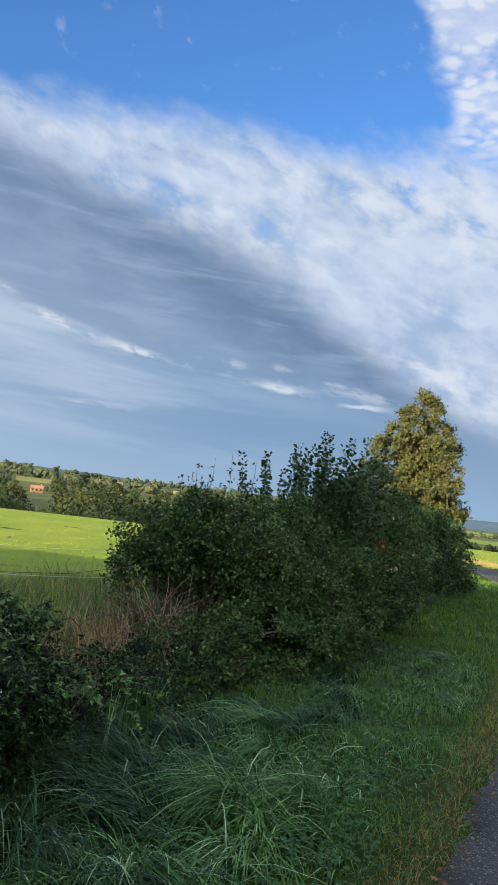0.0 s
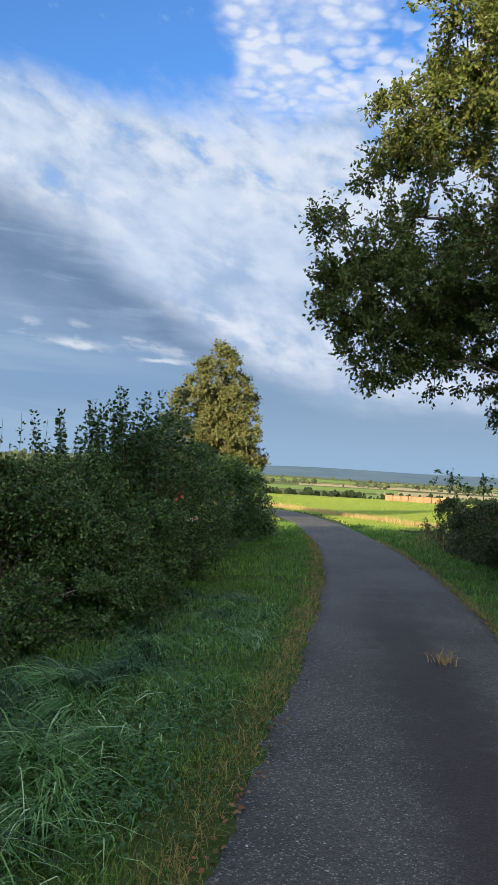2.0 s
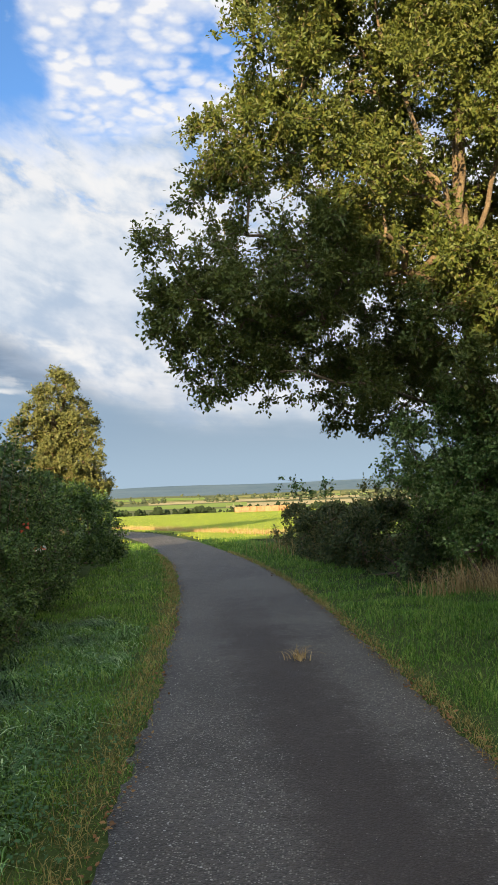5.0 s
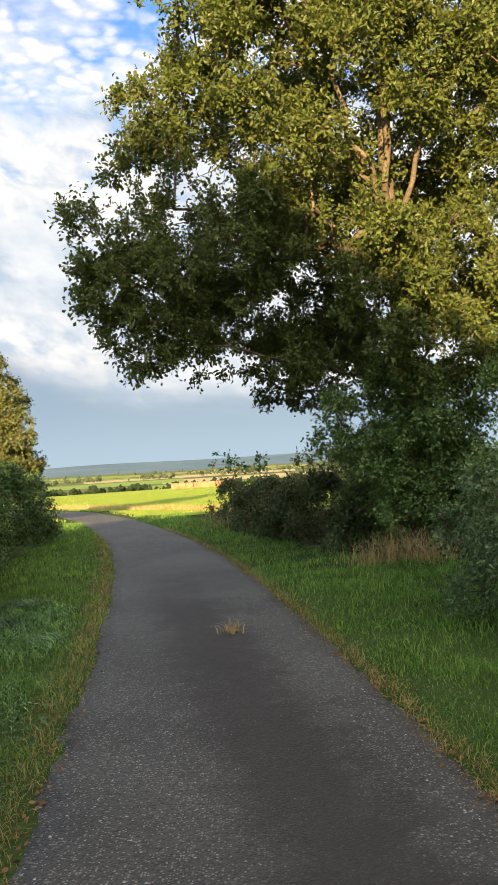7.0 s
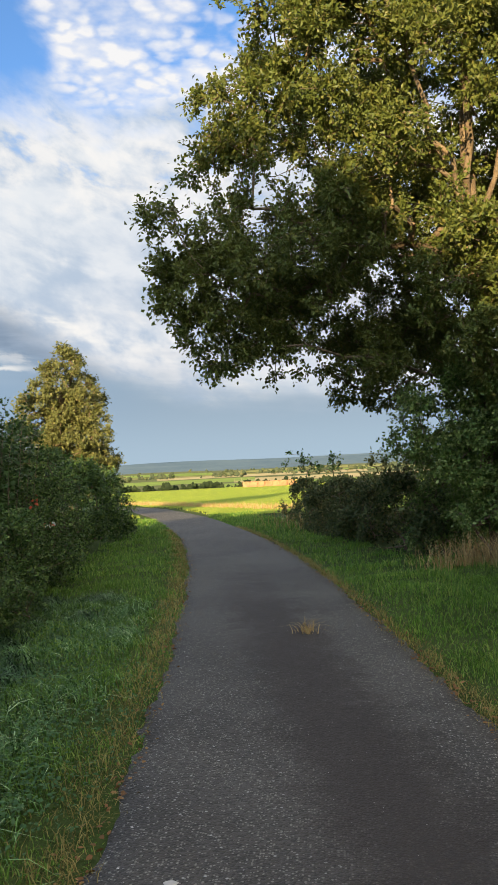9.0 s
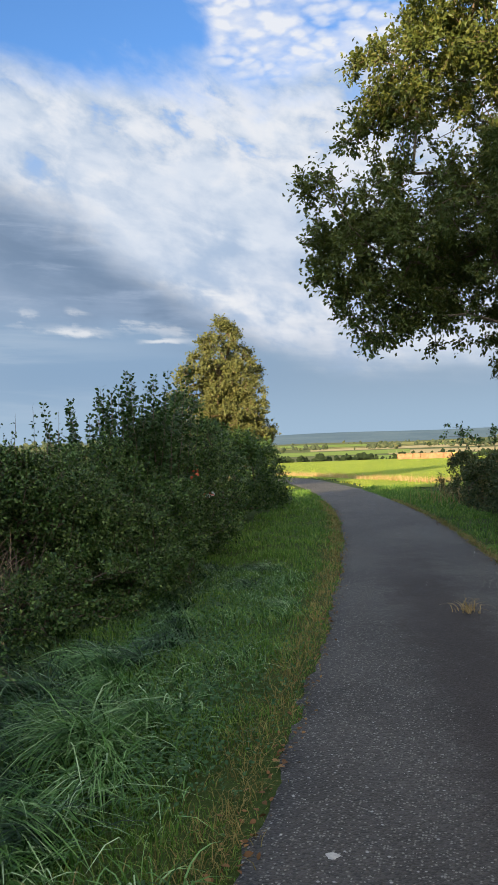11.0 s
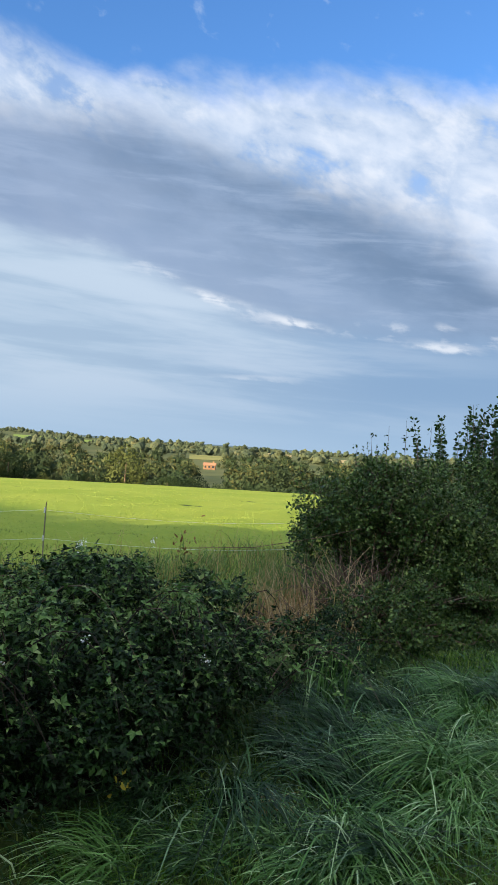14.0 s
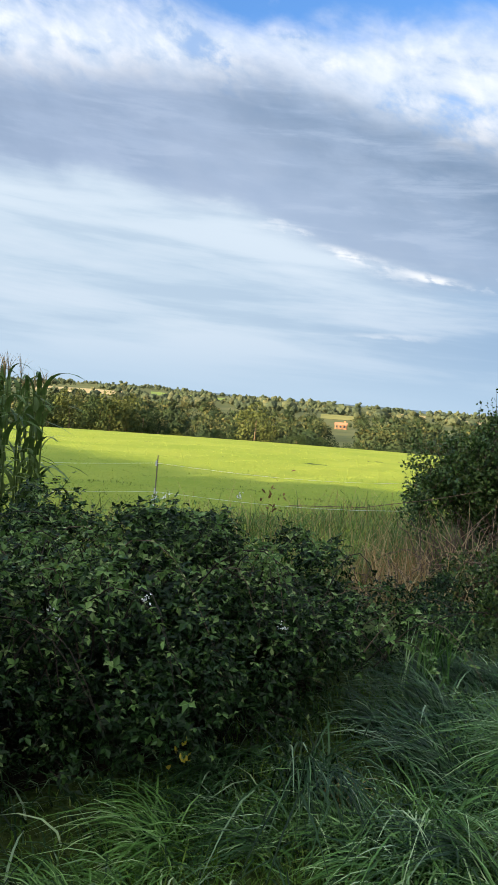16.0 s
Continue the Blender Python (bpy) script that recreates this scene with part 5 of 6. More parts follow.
for mat, near, far, many, label in (("grass", -0.2, 0.95, 15000, "long grass leaning over beside the hedge, coloured dark for shade"), ("grass_lit", 0.75, 9.0, 19000, "long lush grass leaning over on the verge")):
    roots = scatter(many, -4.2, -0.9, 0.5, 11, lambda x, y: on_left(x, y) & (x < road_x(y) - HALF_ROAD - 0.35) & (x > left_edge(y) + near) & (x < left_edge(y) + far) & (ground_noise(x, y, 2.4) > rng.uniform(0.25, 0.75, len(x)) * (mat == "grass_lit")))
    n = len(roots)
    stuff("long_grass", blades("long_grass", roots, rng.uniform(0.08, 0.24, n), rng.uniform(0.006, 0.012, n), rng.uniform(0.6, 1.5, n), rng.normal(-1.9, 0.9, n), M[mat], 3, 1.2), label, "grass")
# dead thatch showing between the tufts
for x, y, wide, n in [(-1.48, 2.22, 0.10, 170), (-2.36, 2.75, 0.06, 45)]:
    px, py = x + rng.normal(0, wide, n), y + rng.normal(0, wide, n)
    me = blades("thatch", np.column_stack([px, py, gz(px, py) + rng.uniform(0.02, 0.07, n)]), rng.uniform(0.05, 0.13, n), rng.uniform(0.003, 0.006, n), rng.uniform(1.4, 1.9, n), rng.uniform(-3.1, 3.1, n), M["straw"], 3, 1.0)
    stuff("thatch", me, "matted dead grass between the green tufts", "grass")
# tall reedy blades by the hedge foot
for x, y, h, n in [(-3.12, 4.3, 0.55, 40), (-3.28, 4.55, 0.50, 30)]:
    px, py = x + rng.normal(0, 0.09, n), y + rng.normal(0, 0.09, n)
    me = blades("reed_grass", np.column_stack([px, py, gz(px, py)]), h * rng.uniform(0.6, 1.2, n), rng.uniform(0.007, 0.012, n), rng.uniform(0.1, 0.6, n), rng.uniform(-1.4, 0.5, n), M["grass_lit"], 4, 1.0)
    stuff("reed_grass", me, "tall broad-bladed grass clump at the hedge foot", "grass")


def clover_patch(name, boxes, n, size, mat, label):
    p = np.concatenate([np.column_stack([rng.normal(x, sx, n), rng.normal(y, sy, n)]) for x, y, sx, sy in boxes])
    ok = on_left(p[:, 0], p[:, 1]) | on_right(p[:, 0], p[:, 1])
    p = p[ok]
    p = np.column_stack([p, gz(p[:, 0], p[:, 1]) + rng.uniform(0.03, 0.10, len(p))])
    d = rand_dirs(len(p)) * np.array([1, 1, 0.35])
    stuff(name, leaves(name, p, d, unit(UP + rng.normal(0, 0.35, (len(p), 3))), size * rng.uniform(0.6, 1.3, len(p)), OVATE, mat), label, "ground cover")


clover_patch("clover", [(-1.55, 3.8, 0.25, 0.3), (-1.7, 4.8, 0.3, 0.5), (-2.2, 6.2, 0.4, 0.6), (-2.9, 9.5, 0.5, 1.0), (-2.6, 8.0, 0.4, 0.6)], 1100, 0.03, M["clover"], "low clover leaves among the verge grass")

# straw: dry stalks by the hedge gap, dry grass at the oak's foot, weeds in the lane
for cx, cy, sx, sy, h, n, label in [(-4.85, 5.95, 0.30, 0.25, 0.60, 170, "dead brown stalks leaning in the hedge gap"), (-5.2, 6.4, 0.28, 0.28, 0.60, 150, "dead brown stalks leaning in the hedge gap"), (2.40, 12.85, 0.42, 0.20, 0.60, 420, "tall dry straw-coloured grass below the oak"),
                                    (3.0, 12.6, 0.25, 0.30, 0.52, 240, "tall dry straw-coloured grass below the oak"), (-0.6, 25.2, 0.6, 1.2, 0.7, 300, "tall dry straw-coloured grass at the bend")]:
    px, py = rng.normal(cx, sx, n), rng.normal(cy, sy, n)
    roots = np.column_stack([px, py, gz(px, py)])
    me = blades("dry_stalks", roots, h * rng.uniform(0.5, 1.25, n), rng.uniform(0.005, 0.011, n), rng.uniform(0.1, 1.3, n), rng.uniform(0, 6.28, n), M["straw"], 4, 0.9)
    stuff("dry_stalks", me, label, "dry grass")
n = 75
px, py = rng.normal(-0.10, 0.045, n), rng.normal(7.84, 0.09, n)
stuff("lane_weed", blades("lane_weed", np.column_stack([px, py, gz(px, py) + 0.03]), rng.uniform(0.06, 0.20, n), rng.uniform(0.005, 0.010, n), rng.uniform(0.5, 1.5, n), rng.uniform(0, 6.28, n), M["straw"], 4, 1.1),
      "tuft of dry yellow weeds growing through the asphalt", "weed")
p = np.array([(math.cos(a) * 0.028 * (1 + 0.3 * math.sin(3 * a)), math.sin(a) * 0.026, 0.0) for a in np.linspace(0, 2 * np.pi, 13)[:-1]])
at = np.array([-0.51, 2.98, float(gz(-0.51, 2.98)) + 0.027])
verts = np.concatenate([at + p, at + p * 0.7 + np.array([0, 0, 0.006]), [at + np.array([0, 0, 0.007])]])
ring = np.arange(12)
me = mesh_from("pale_splash", verts, np.stack([12 + ring, 12 + (ring + 1) % 12, np.full(12, 24)], 1), np.stack([ring, (ring + 1) % 12, 12 + (ring + 1) % 12, 12 + ring], 1), M["stone"])
tagged(new("pale_splash", me), "small pale dried splash on the asphalt", "splash")
# loose chippings on the lane
n = 3000
y = 2.6 + 10 * rng.uniform(0, 1, n) ** 1.5
x = road_x(y) + rng.uniform(-0.95, 0.95, n)
d = np.array([(1, 0, 0), (0, 1, 0), (-1, 0, 0), (0, -1, 0), (0, 0, 0.7), (0, 0, -0.5)])
size = 0.0028 + 0.0035 * rng.uniform(0, 1, n) ** 3 + 0.0002 * y
turn = rng.uniform(0, 6.28, n)
spin = np.stack([np.stack([np.cos(turn), -np.sin(turn), 0 * turn], 1), np.stack([np.sin(turn), np.cos(turn), 0 * turn], 1), np.stack([0 * turn, 0 * turn, 1 + 0 * turn], 1)], 1)
shape = (d[None] * rng.uniform(0.7, 1.4, (n, 1, 3))) @ spin
cross = 0.031 - 0.012 * np.abs(x - road_x(y))
verts = np.column_stack([x, y, gz(x, y) + cross])[:, None] + shape * size[:, None, None]
faces = np.array([(0, 1, 4), (1, 2, 4), (2, 3, 4), (3, 0, 4), (1, 0, 5), (2, 1, 5), (3, 2, 5), (0, 3, 5)])
stuff("chippings", mesh_from("chippings", verts, faces[None] + (np.arange(n) * 6)[:, None, None], None, M["stone"]), "pale loose stone chippings scattered on the asphalt", "gravel")

# the sunny meadow: blades thin out with distance
r = 8.0 * (58 / 8.0) ** rng.uniform(0, 1, 26000)
a = np.radians(rng.uniform(30, 72, len(r)))
x, y = -np.sin(a) * r, np.cos(a) * r
ok = (x < np.interp(y, [0, 5, 7, 12, 20, 30], [-5.5, -5.3, -6.2, -6.6, -7.6, -9])) & ~((x < -6.6) & (y < 3.6))
x, y, r = x[ok], y[ok], r[ok]
stuff("meadow_grass", blades("meadow_grass", np.column_stack([x, y, gz(x, y)]), rng.uniform(0.04, 0.09, len(x)), 0.0011 * r * rng.uniform(0.6, 1.2, len(x)), rng.uniform(0.1, 0.9, len(x)), rng.uniform(0, 6.28, len(x)), M["field"], 2), "yellow-green grass of the open meadow", "grass")
r = rng.uniform(7.0, 27.0, 34000)
a = np.radians(rng.uniform(34, 74, len(r)))
x, y = -np.sin(a) * r, np.cos(a) * r
ok = (x < -5.6) & ~((x < -7.2) & (y < 3.8)) & (rng.uniform(0, 1, len(r)) < 1.2 - (r - 7) / 18)
x, y, r = x[ok], y[ok], r[ok]
stuff("rough_grass", blades("rough_grass", np.column_stack([x, y, gz(x, y)]), rng.uniform(0.06, 0.14, len(x)) * (1.25 - r / 30) * (0.4 + 1.1 * ground_noise(x, y, 1.6)), 0.0009 * r * rng.uniform(0.6, 1.3, len(x)), rng.uniform(0.3, 1.3, len(x)), rng.uniform(0, 6.28, len(x)), M["rough"], 2, 1.0), "rough dark green grass along the fence", "grass")
n = 8000
y = rng.uniform(4.0, 12.0, n)
x = -5.6 - rng.uniform(0, 1, n) ** 1.5 * 3.8 - (y - 6) * 0.1
stuff("rank_grass", blades("rank_grass", np.column_stack([x, y, gz(x, y)]), rng.uniform(0.2, 0.55, n) * (0.5 + ground_noise(x, y, 2.2)), rng.uniform(0.007, 0.014, n), rng.uniform(0.4, 1.5, n), rng.uniform(0, 6.28, n), M["rank"], 4, 1.1), "rank uncut grass along the meadow fence", "grass")
n = 900
y = rng.uniform(4.0, 12.0, n)
x = -5.4 - rng.uniform(0, 1, n) ** 1.5 * 3.8 - (y - 6) * 0.1
stuff("seed_stalks", blades("seed_stalks", np.column_stack([x, y, gz(x, y)]), rng.uniform(0.35, 0.85, n), rng.uniform(0.004, 0.008, n), rng.uniform(0.1, 0.9, n), rng.uniform(0, 6.28, n), M["straw"], 3, 0.6), "dry seed stalks along the meadow fence", "grass")
r = 36 * (150 / 36.0) ** rng.uniform(0, 1, 17000)
a = np.radians(rng.uniform(-6, 15, len(r)))
x, y = -np.sin(a) * r, np.cos(a) * r
ok = np.abs(x - road_x(y)) > 1.6
x, y, r = x[ok], y[ok], r[ok]
stuff("meadow_grass", blades("meadow_grass", np.column_stack([x, y, gz(x, y)]), rng.uniform(0.06, 0.15, len(x)), 0.0010 * r, rng.uniform(0.1, 0.9, len(x)), rng.uniform(0, 6.28, len(x)), M["field"], 2), "yellow-green grass of the pasture at the bend", "grass")

# dry grass on the pasture's near side
n = 3600
y = rng.uniform(37, 63, n)
x = road_x(y) + 2.8 + np.abs(rng.normal(0, 1.1, n)) + np.maximum(0, 47 - y) * 0.28
stuff("dry_verge", blades("dry_verge", np.column_stack([x, y, gz(x, y)]), rng.uniform(0.12, 0.40, n), np.full(n, 0.020), rng.uniform(0.1, 0.6, n), rng.uniform(0, 6.28, n), M["straw"], 2, 0.7), "pale dry grass between lane and pasture", "dry grass")

# ---------------------------------------------------------------- bales


def straw_bale(mat, label):
    """A square bale with softened edges, bound with two strings."""
    ob = thing("straw_bale", label, "bale", "row of straw bales")
    bm = bmesh.new()
    bmesh.ops.create_cube(bm, size=1.0, matrix=Matrix.Diagonal((1.22, 1.0, 0.96, 1.0)))
    bmesh.ops.bevel(bm, geom=bm.edges[:], offset=0.09, segments=2, affect="EDGES", profile=0.5)
    bmesh.ops.translate(bm, verts=bm.verts[:], vec=(0, 0, 0.47))
    for v in bm.verts:
        v.co += Vector(rng.normal(0, 0.015, 3))
    me = bpy.data.meshes.new("straw")
    bm.to_mesh(me)
    bm.free()
    me.materials.append(mat)
    part("straw", me, ob)
    for x in (-0.3, 0.3):
        ring = np.array([(x, -0.51, 0.0), (x, -0.51, 0.96), (x, 0.51, 0.96), (x, 0.51, 0.0)])
        part("string", tubes("string", ring[:-1], ring[1:], np.full(3, 0.006), np.full(3, 0.006), M["twig"], 4), ob)
    return ob


reseed(107.0, 4.0)
old = straw_bale(M["bale"], "reddish brown weathered straw bale at the pasture end")
fresh = straw_bale(M["fresh_bale"], "bright orange straw bale closing the row")
for k in range(8):
    az = 5.6 - 3.75 * k / 7
    x, y = -math.sin(radians(az)) * 138, math.cos(radians(az)) * 138
    m = pose(x, y, float(gz(x, y)) + 0.03, 0, 0, az + rng.normal(0, 4))
    if k == 0:
        old.matrix_basis = m
    elif k == 7:
        fresh.matrix_basis = m
    else:
        copy_thing(old, m)

# ---------------------------------------------------------------- fence
posts = [(-8.91, 5.98), (-6.6, 9.6), (-11.3, 2.6), (-5.6, 12.6)]


def fence():
    for k, (x, y) in enumerate(posts):
        z = float(gz(x, y))
        ob = thing("fence_post", "thin weathered wooden fence post in the meadow grass", "post", "meadow fence posts", at=(x, y, z))
        part("stake", tubes("stake", [(x, y, z - 0.2), (x, y, z + 0.5)], [(x, y, z + 0.5), (x + 0.015, y, z + 1.0)], [0.009, 0.009], [0.009, 0.007], M["post"], 8), ob)
        for h in (0.50, 0.86):
            part("insulator", tubes("insulator", [(x + 0.03, y - 0.03, z + h)], [(x + 0.03, y - 0.03, z + h + 0.07)], [0.010], [0.010], M["tape"], 8), ob)
    order = sorted(posts)
    for h in (0.53, 0.90):
        a, b = [], []
        for p, q in zip(order[:-1], order[1:]):
            pts = []
            for f in np.linspace(0, 1, 9):
                x, y = p[0] + (q[0] - p[0]) * f + 0.03, p[1] + (q[1] - p[1]) * f - 0.03
                pts.append((x, y, float(gz(p[0], p[1]) * (1 - f) + gz(q[0], q[1]) * f) + h - 0.10 * math.sin(math.pi * f)))
            a += pts[:-1]
            b += pts[1:]
        tagged(new("fence_tape", tubes("fence_tape", a, b, np.full(len(a), 0.0016), np.full(len(a), 0.0016), M["tape"], 4)), "white electric fence tape strung between thin posts", "fence tape")
    pts = [np.array((-5.9, 5.6, 0.62)), np.array((-5.3, 6.0, 0.68)), np.array((-4.9, 6.5, 0.80)), np.array((-4.7, 7.0, 0.9))]
    tagged(new("old_wire", tubes("old_wire", pts[:-1], pts[1:], np.full(3, 0.0035), np.full(3, 0.0035), M["wire"], 5)), "rusty old wire sagging into the hedge", "wire")


fence()

# ---------------------------------------------------------------- maize


def maize_plant(x, y, h, turn):
    z = float(gz(x, y))
    ob = thing("maize_plant", "tall green maize plant with drooping leaves and a tassel", "maize", "maize at the field corner", at=(x, y, z))
    part("stalk", tubes("stalk", [(x, y, z - 0.05), (x, y, z + h * 0.5)], [(x, y, z + h * 0.5), (x + 0.02, y, z + h * 0.9)], [0.013, 0.010], [0.010, 0.005], M["corn"], 6), ob)
    n = 11
    f = np.linspace(0.12, 0.86, n)
    heading = turn + np.arange(n) * np.pi + rng.normal(0, 0.35, n)
    roots = np.column_stack([np.full(n, x), np.full(n, y), z + h * f])
    me = blades("leaf_blade", roots, rng.uniform(0.55, 0.8, n) * (1 - 0.35 * f), np.full(n, 0.065), rng.uniform(0.75, 1.1, n), heading, M["corn"], 7, 1.9)
    part("leaf_blade", me, ob, kind="stuff")
    n = 9
    roots = np.tile([x + 0.02, y, z + h * 0.88], (n, 1))
    part("tassel", blades("tassel", roots, rng.uniform(0.18, 0.30, n), np.full(n, 0.008), rng.uniform(0.1, 0.6, n), rng.uniform(0, 6.28, n), M["straw"], 3), ob, "pale dry tassel")
    return ob


first = [maize_plant(-7.40 - 0.33 * k, 3.62 - 0.06 * k, (1.95, 2.1, 2.0)[k], 0.7 * k) for k in range(3)]
for k in range(12):
    x, y = -7.35 - 0.12 * k + rng.normal(0, 0.04), 3.62 + 0.030 * k - 0.30 * (k % 3)
    copy_thing(first[k % 3], pose(x, y, float(gz(x, y)), 0, 0, rng.uniform(0, 360)))
for k in range(270):
    row, col = divmod(k, 45)
    x, y = -7.9 - 0.5 * col + rng.normal(0, 0.08), min(4.0, 0.42 * (7.9 + 0.5 * col)) - 0.4 * row + rng.normal(0, 0.06)
    ob = copy_thing(first[k % 3], pose(x, y, float(gz(x, y)), 0, 0, rng.uniform(0, 360)))
    ob.scale = (1.0, 1.0, 1.0 + 0.14 * (col > 6))

# ---------------------------------------------------------------- unseen trees added behind to shade lane, meadow and oak
shade = tree("shade_tree", "dense tree added out of sight to shade the lane", [(-1.0, -9.0, 0.0), (-1.0, -9.0, 1.5), (-1.0, -9.0, 3.5), (-1.0, -9.0, 5.5)],
             [((-1.0, -9.0, 4.6), (2.2, 1.8, 3.0)), ((-1.0, -9.0, 1.8), (2.0, 1.6, 1.8))], 100, 0.95, 0.8, M["hedge"], 5, 4, KITE, 0.03, group="hedgerow trees", skip=3)
# heights of the added row are set by where its shadow should end
for x, y, k in [(-33.0 + 1.45 * k, -8.0, 0.48 + 0.01 * (k % 3)) for k in range(10)] + [
        (-18.9, -8.0, 0.54), (-18.1, -8.0, 0.58), (-17.3, -8.0, 0.63), (-16.5, -8.0, 0.68), (-15.6, -8.0, 0.72), (-14.4, -8.0, 0.72), (-13.1, -8.0, 0.8), (-11.8, -8.0, 0.88), (-10.6, -8.0, 0.95),
        (-8.2, -8.6, 1.3), (-5.8, -9.0, 1.38), (-3.4, -9.4, 1.12), (1.4, -9.2, 0.92), (3.8, -9.6, 0.85), (6.4, -9.4, 0.8), (9.2, -9.0, 0.8)]:
    ob = copy_thing(shade, pose(x, y, 0, 0, 0, 40 * x))
    ob.scale = (k, k, k)

# ---------------------------------------------------------------- valley woods and far country


def wood_tree(mat, h, w):
    """A tree some way off: a trunk and a crown of rounded leafy masses."""
    ob = thing("woodland_tree", "leafy rounded tree on the valley slope", "tree", "woodland trees")
    part("trunk", tubes("trunk", [(0, 0, -0.6), (0, 0, h * 0.2)], [(0, 0, h * 0.2), (0.1, 0, h * 0.6)], [w * 0.03, w * 0.024], [w * 0.024, w * 0.012], M["bark"], 8), ob)
    hubs = ellipsoid_targets(22, (0, 0, h * 0.50), (w * 0.34, w * 0.34, h * 0.34), 0.35)
    size = w * rng.uniform(0.13, 0.22, len(hubs))
    d = rand_dirs(len(hubs), 190)
    p = hubs[:, None] + d * (size[:, None] * rng.uniform(0.85, 1.08, d.shape[:2]))[..., None]
    p, n = p.reshape(-1, 3), d.reshape(-1, 3)
    inside = (np.linalg.norm(p[:, None] - hubs[None], axis=2) < size[None] * 0.80).any(1)
    p, n = p[~inside & (p[:, 2] > 0)], n[~inside & (p[:, 2] > 0)]
    m = len(p)
    part("crown", leaves("crown", p, unit(rand_dirs(m) + np.array([0, 0, -0.3])), unit(n + 0.18 * rand_dirs(m)), w * 0.042 * rng.uniform(0.6, 1.3, m), (KITE[0] * np.array([1.3, 1, 1]), *KITE[1:]), M[mat]), ob)
    return ob


reseed(50.0, 100.0)
HEIGHTS = (11, 12, 10, 13)
kinds = [wood_tree(*k) for k in (("wood_gold", 11, 8.6), ("wood", 12, 9.5), ("wood_dark", 10, 9.5), ("wood", 13, 8.5))]
# bearing, distance, height, kind
spots = [(58.3, 98, 6.8, 1), (59.5, 100, 8.0, 0), (61.3, 96, 7.4, 1), (64.8, 99, 8.0, 1), (57.2, 99, 4.6, 2), (56.0, 97, 3.4, 0), (47.3, 98, 4.4, 1), (50.3, 98, 8.0, 0), (60.6, 96, 7.8, 0), (63.4, 97, 7.8, 0), (61.9, 102, 6.6, 1), (53.0, 104, 4.8, 1), (54.2, 108, 4.0, 3), (45.7, 100, 4.4, 1), (44.9, 103, 3.8, 2), (46.7, 106, 4.4, 3), (57.6, 100, 3.2, 2),
         (40.4, 98, 3.2, 1), (41.3, 104, 3.6, 2), (38.5, 100, 2.8, 1), (42.8, 110, 4.6, 3), (48.2, 106, 3.8, 2), (66.0, 95, 6.6, 1), (69.0, 97, 7.2, 3), (52.0, 112, 4.6, 2), (36.0, 100, 2.8, 2), (33.0, 100, 2.8, 1), (55.6, 116, 4.4, 0), (47.5, 118, 5.0, 0), (39.4, 115, 4.0, 0)]
for k in range(10):
    spots.append((rng.uniform(27, 72), rng.uniform(130, 330), rng.uniform(4.5, 9.0), int(rng.integers(0, 4))))
for k in range(12):
    spots.append((rng.uniform(-8, 14), rng.uniform(680, 900), rng.uniform(4.0, 6.0), int(rng.integers(1, 4))))
used = set()
for az, r, h, k in spots:
    x, y = -math.sin(radians(az)) * r, math.cos(radians(az)) * r
    m = pose(x, y, float(gz(x, y)), 0, 0, rng.uniform(0, 360))
    if k not in used:
        used.add(k)
        ob = kinds[k]
        ob.matrix_basis = m
    else:
        ob = copy_thing(kinds[k], m)
    f = h / HEIGHTS[k]
    ob.scale = (f, f, f)

# open land that the woods leave free: bearings and distances
OPEN = [(43.3, 45.9, 640, 960), (43.6, 45.0, 360, 605), (60, 66, 960, 1300), (52, 58, 1240, 1500), (34, 36, 900, 1180), (38.4, 41.0, 1050, 1400), (55.4, 57.2, 118, 170), (43.5, 45.1, 120, 360), (43.0, 45.6, 122, 588)]


ball = bmesh.new()
bmesh.ops.create_icosphere(ball, subdivisions=1, radius=1.0)
BALL_V = np.array([v.co for v in ball.verts])
BALL_F = np.array([[v.index for v in f.verts] for f in ball.faces])
ball.free()


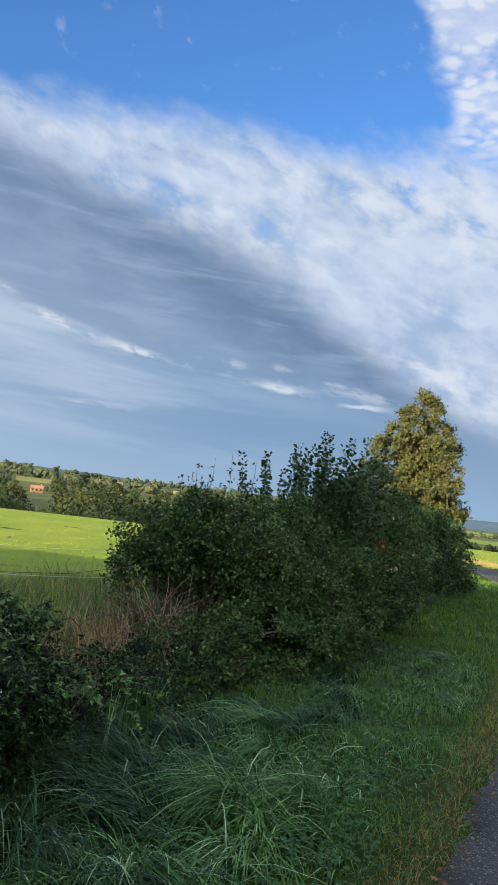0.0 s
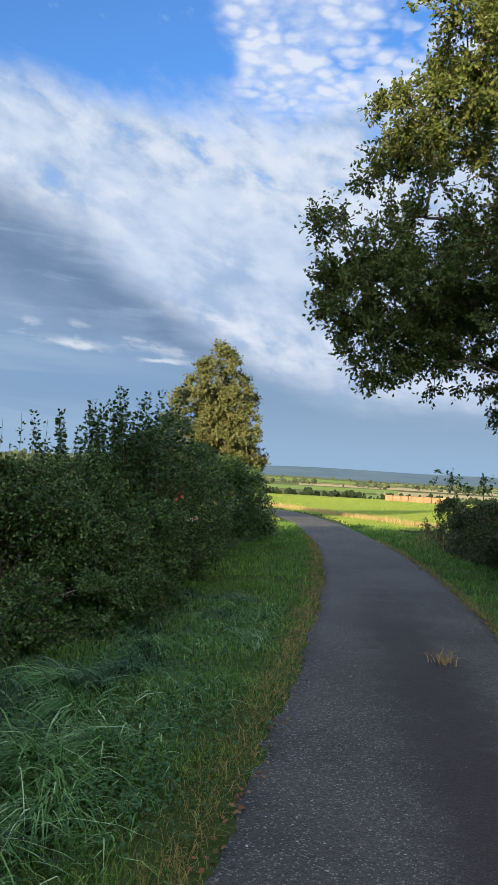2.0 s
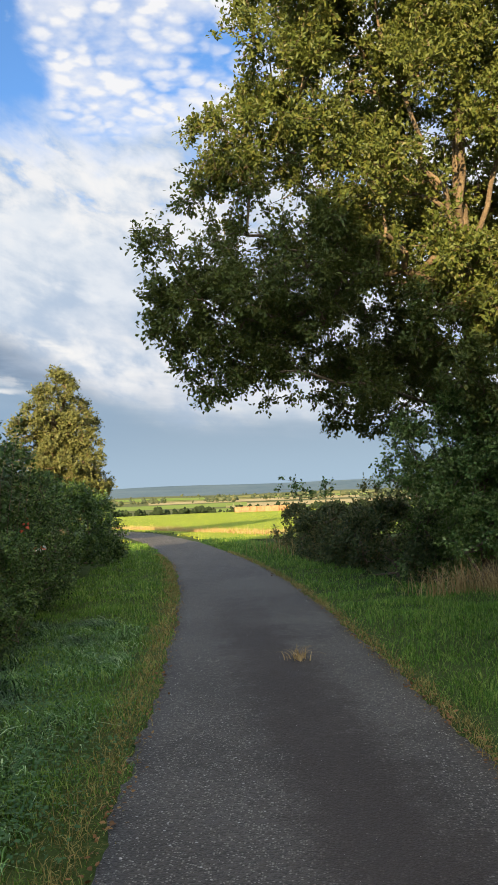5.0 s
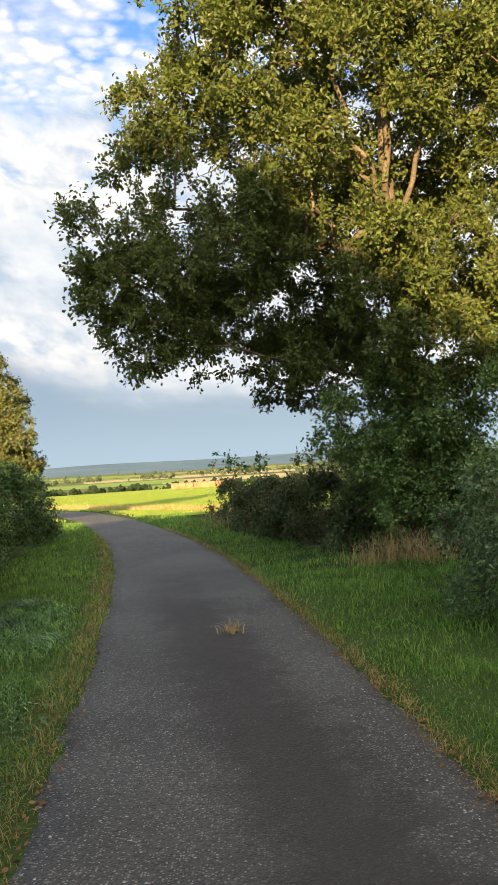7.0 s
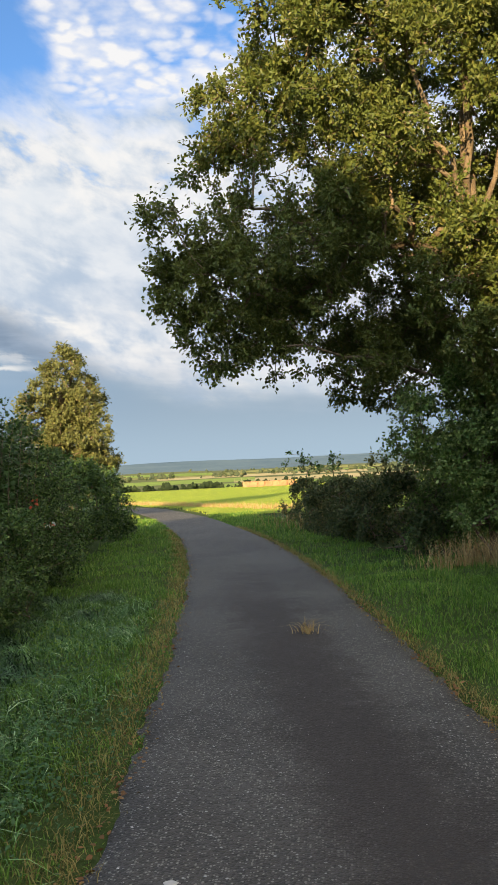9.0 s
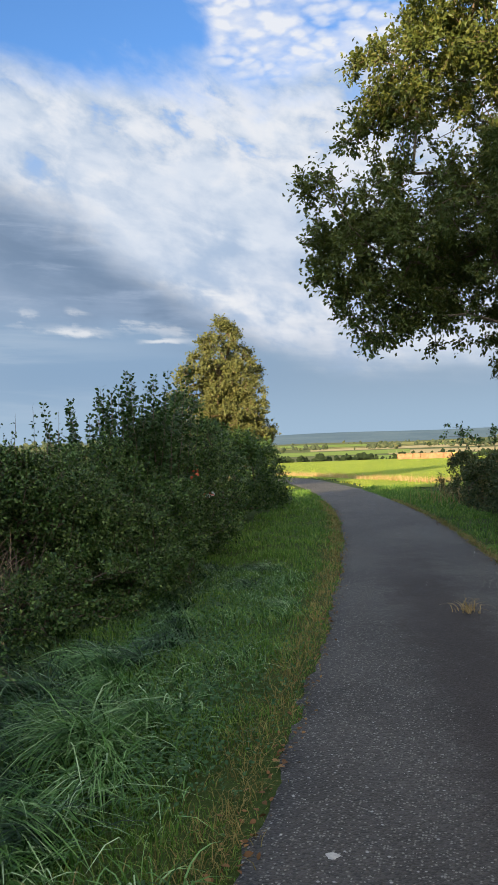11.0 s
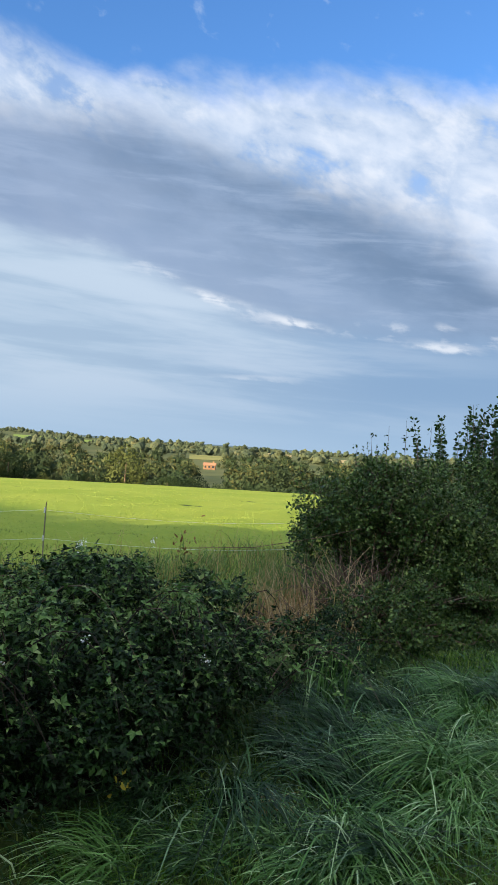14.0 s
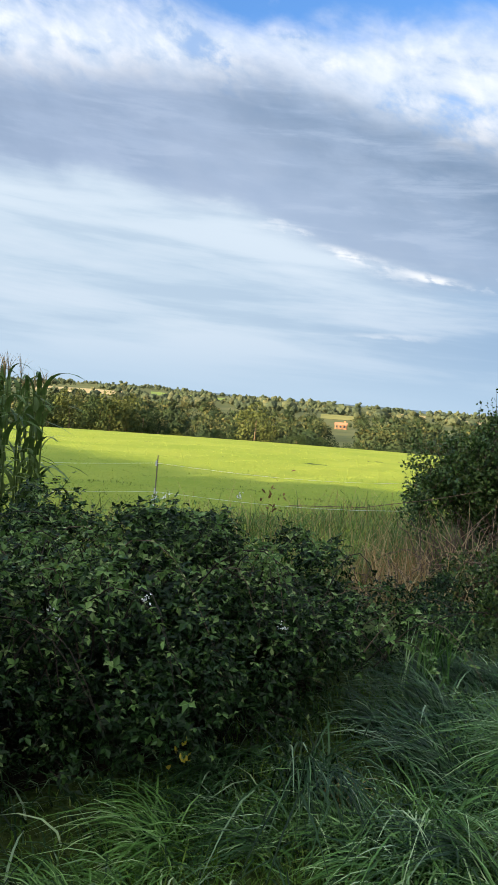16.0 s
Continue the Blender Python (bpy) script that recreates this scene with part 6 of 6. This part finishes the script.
def woods(n, az0, az1, r0, r1, h, masses, label, thin=0.45, mat="canopy", leafy=0, spread=1.0):
    """Many far tree crowns, each of a few uneven rounded masses: clad in leaf sprays, or, farthest off, rough lumps."""
    reseed(az0, r0)
    az = rng.uniform(az0, az1, n * 4)
    r = r0 * (r1 / r0) ** rng.uniform(0, 1, n * 4)
    keep = ground_noise(az * 1.0, np.log(r) * 6.0, 1.0) > thin
    for a0, a1, q0, q1 in OPEN:
        keep &= ~((az > a0) & (az < a1) & (r > q0) & (r < q1))
    az, r = np.radians(az[keep][:n]), r[keep][:n]
    x, y = -np.sin(az) * r, np.cos(az) * r
    size = h * (0.38 + 1.15 * rng.uniform(0, 1, len(x)) ** 2)
    wide = size * rng.uniform(0.34, 0.58, len(x)) * spread
    foot = np.stack([x, y, gz(x, y)], 1)
    hub, rad = [], []
    small = 2.2 / math.sqrt(masses + 1)
    for k in range(masses):
        f = rng.uniform(0, 1, len(x)) if k else np.zeros(len(x))
        turn = rng.uniform(0, 2 * np.pi, len(x))
        out = wide * (0.92 if k else 0.0) * np.sqrt(1 - 0.85 * f)
        mass = wide * (small * rng.uniform(0.42, 0.78, len(x)) if k else 0.75)
        hub.append(foot + np.stack([np.cos(turn) * out, np.sin(turn) * out, size * (0.18 + 0.68 * f if k else 0.42)], 1))
        rad.append(np.stack([mass, mass, mass * rng.uniform(0.8, 1.1, len(x)) if k else size * 0.36], 1))
    hub, rad = np.concatenate(hub), np.concatenate(rad)
    if leafy:
        d = unit(rand_dirs(len(hub), leafy) + 0.25 * UP)
        p = (hub[:, None] + d * rad[:, None] * rng.uniform(0.70, 1.12, (len(hub), leafy, 1))).reshape(-1, 3)
        d = d.reshape(-1, 3)
        s = np.repeat(rad[:, 0], leafy) * 6.0 / math.sqrt(leafy) * 0.37 * rng.uniform(0.6, 1.3, len(p))
        # a solid lump added in each crown stops light and gaps between sprays
        core = hub[:len(x), None] + BALL_V[None] * rng.uniform(0.7, 1.0, (len(x), len(BALL_V), 1)) * rad[:len(x), None] * 1.0
        stuff("woodland", mesh_from("woodland", core, BALL_F[None] + (np.arange(len(x)) * len(BALL_V))[:, None, None], None, M["canopy"]), "light-blocking cores inside the " + label, "woodland")
        me = leaves("woodland", p, unit(rand_dirs(len(p)) + d * 0.3), unit(d + 0.20 * rand_dirs(len(p))), s, (KITE[0] * np.array([1.4, 1, 1]), *KITE[1:]), M["wood_mass"])
    else:
        rough = rng.uniform(0.62, 1.30, (len(hub), len(BALL_V), 1))
        verts = hub[:, None] + BALL_V[None] * rough * rad[:, None]
        me = mesh_from("woodland", verts, BALL_F[None] + (np.arange(len(hub)) * len(BALL_V))[:, None, None], None, M[mat])
    stuff("woodland", me, label, "woodland")


woods(120, 24, 74, 122, 300, 7.4, 11, "leafy woodland below the meadow", 0.2, leafy=100, spread=1.35)
woods(560, 24, 74, 300, 800, 8.5, 8, "mixed woodland filling the valley", 0.22, leafy=34, spread=1.3)
woods(1500, 22, 74, 800, 1900, 9, 3, "patchy woodland on the far slopes", 0.36, "hazed_canopy")
woods(260, 50, 74, 1900, 2300, 8, 3, "wooded line along the far ridge", 0.3, "hazed_canopy")
woods(420, -16, 20, 700, 2400, 6.0, 3, "scattered far woods between fields", 0.56, "hazed_canopy")
woods(420, -14, 19, 150, 156, 1.1, 6, "dark clipped hedge along the far end of the pasture", -1.0, "canopy_dark")


def house(az, r, w, d, h, turn, label):
    x, y = -math.sin(radians(az)) * r, math.cos(radians(az)) * r
    z = float(gz(x, y))
    ob = thing("house", label, "house", at=(x, y, z))
    ob.rotation_euler = (0, 0, radians(turn))

    def piece(name, verts, quads, tris, mat, parent=ob, lab=""):
        p = new(name, mesh_from(name, verts, tris, quads, mat))
        p.parent = parent
        return tagged(p, lab)

    def box(x0, x1, y0, y1, z0, z1):
        v = [(a, b, c) for c in (z0, z1) for a, b in ((x0, y0), (x1, y0), (x1, y1), (x0, y1))]
        return v, [(0, 1, 5, 4), (1, 2, 6, 5), (2, 3, 7, 6), (3, 0, 4, 7), (4, 5, 6, 7), (3, 2, 1, 0)]

    v, q = box(-w / 2, w / 2, -d / 2, d / 2, -1.5, h)
    wall = piece("wall", v, q, None, M["render_wall"])
    o, t = 0.5, h + d * 0.32
    rv = [(-w / 2 - o, -d / 2 - o, h), (w / 2 + o, -d / 2 - o, h), (w / 2 + o, d / 2 + o, h), (-w / 2 - o, d / 2 + o, h), (-w / 2 - o, 0, t), (w / 2 + o, 0, t)]
    roof = piece("roof", rv, [(0, 1, 5, 4), (2, 3, 4, 5), (3, 2, 1, 0)], [(0, 4, 3), (1, 2, 5)], M["roof"])
    v, q = box(w * 0.25, w * 0.25 + 1.0, -0.5, 0.5, h + 0.4, t + 1.0)
    piece("chimney", v, q, None, M["render_wall"], roof)
    for k in range(3):
        cx = -w / 2 + w * (k + 0.5) / 3
        v, q = box(cx - 0.7, cx + 0.7, -d / 2 - 0.05, -d / 2 + 0.1, 1.2, 2.8)
        piece("window", v, q, None, M["glass"])


house(44.3, 590, 8.5, 6, 3.2, 38, "orange-walled house with a clay roof among the trees")
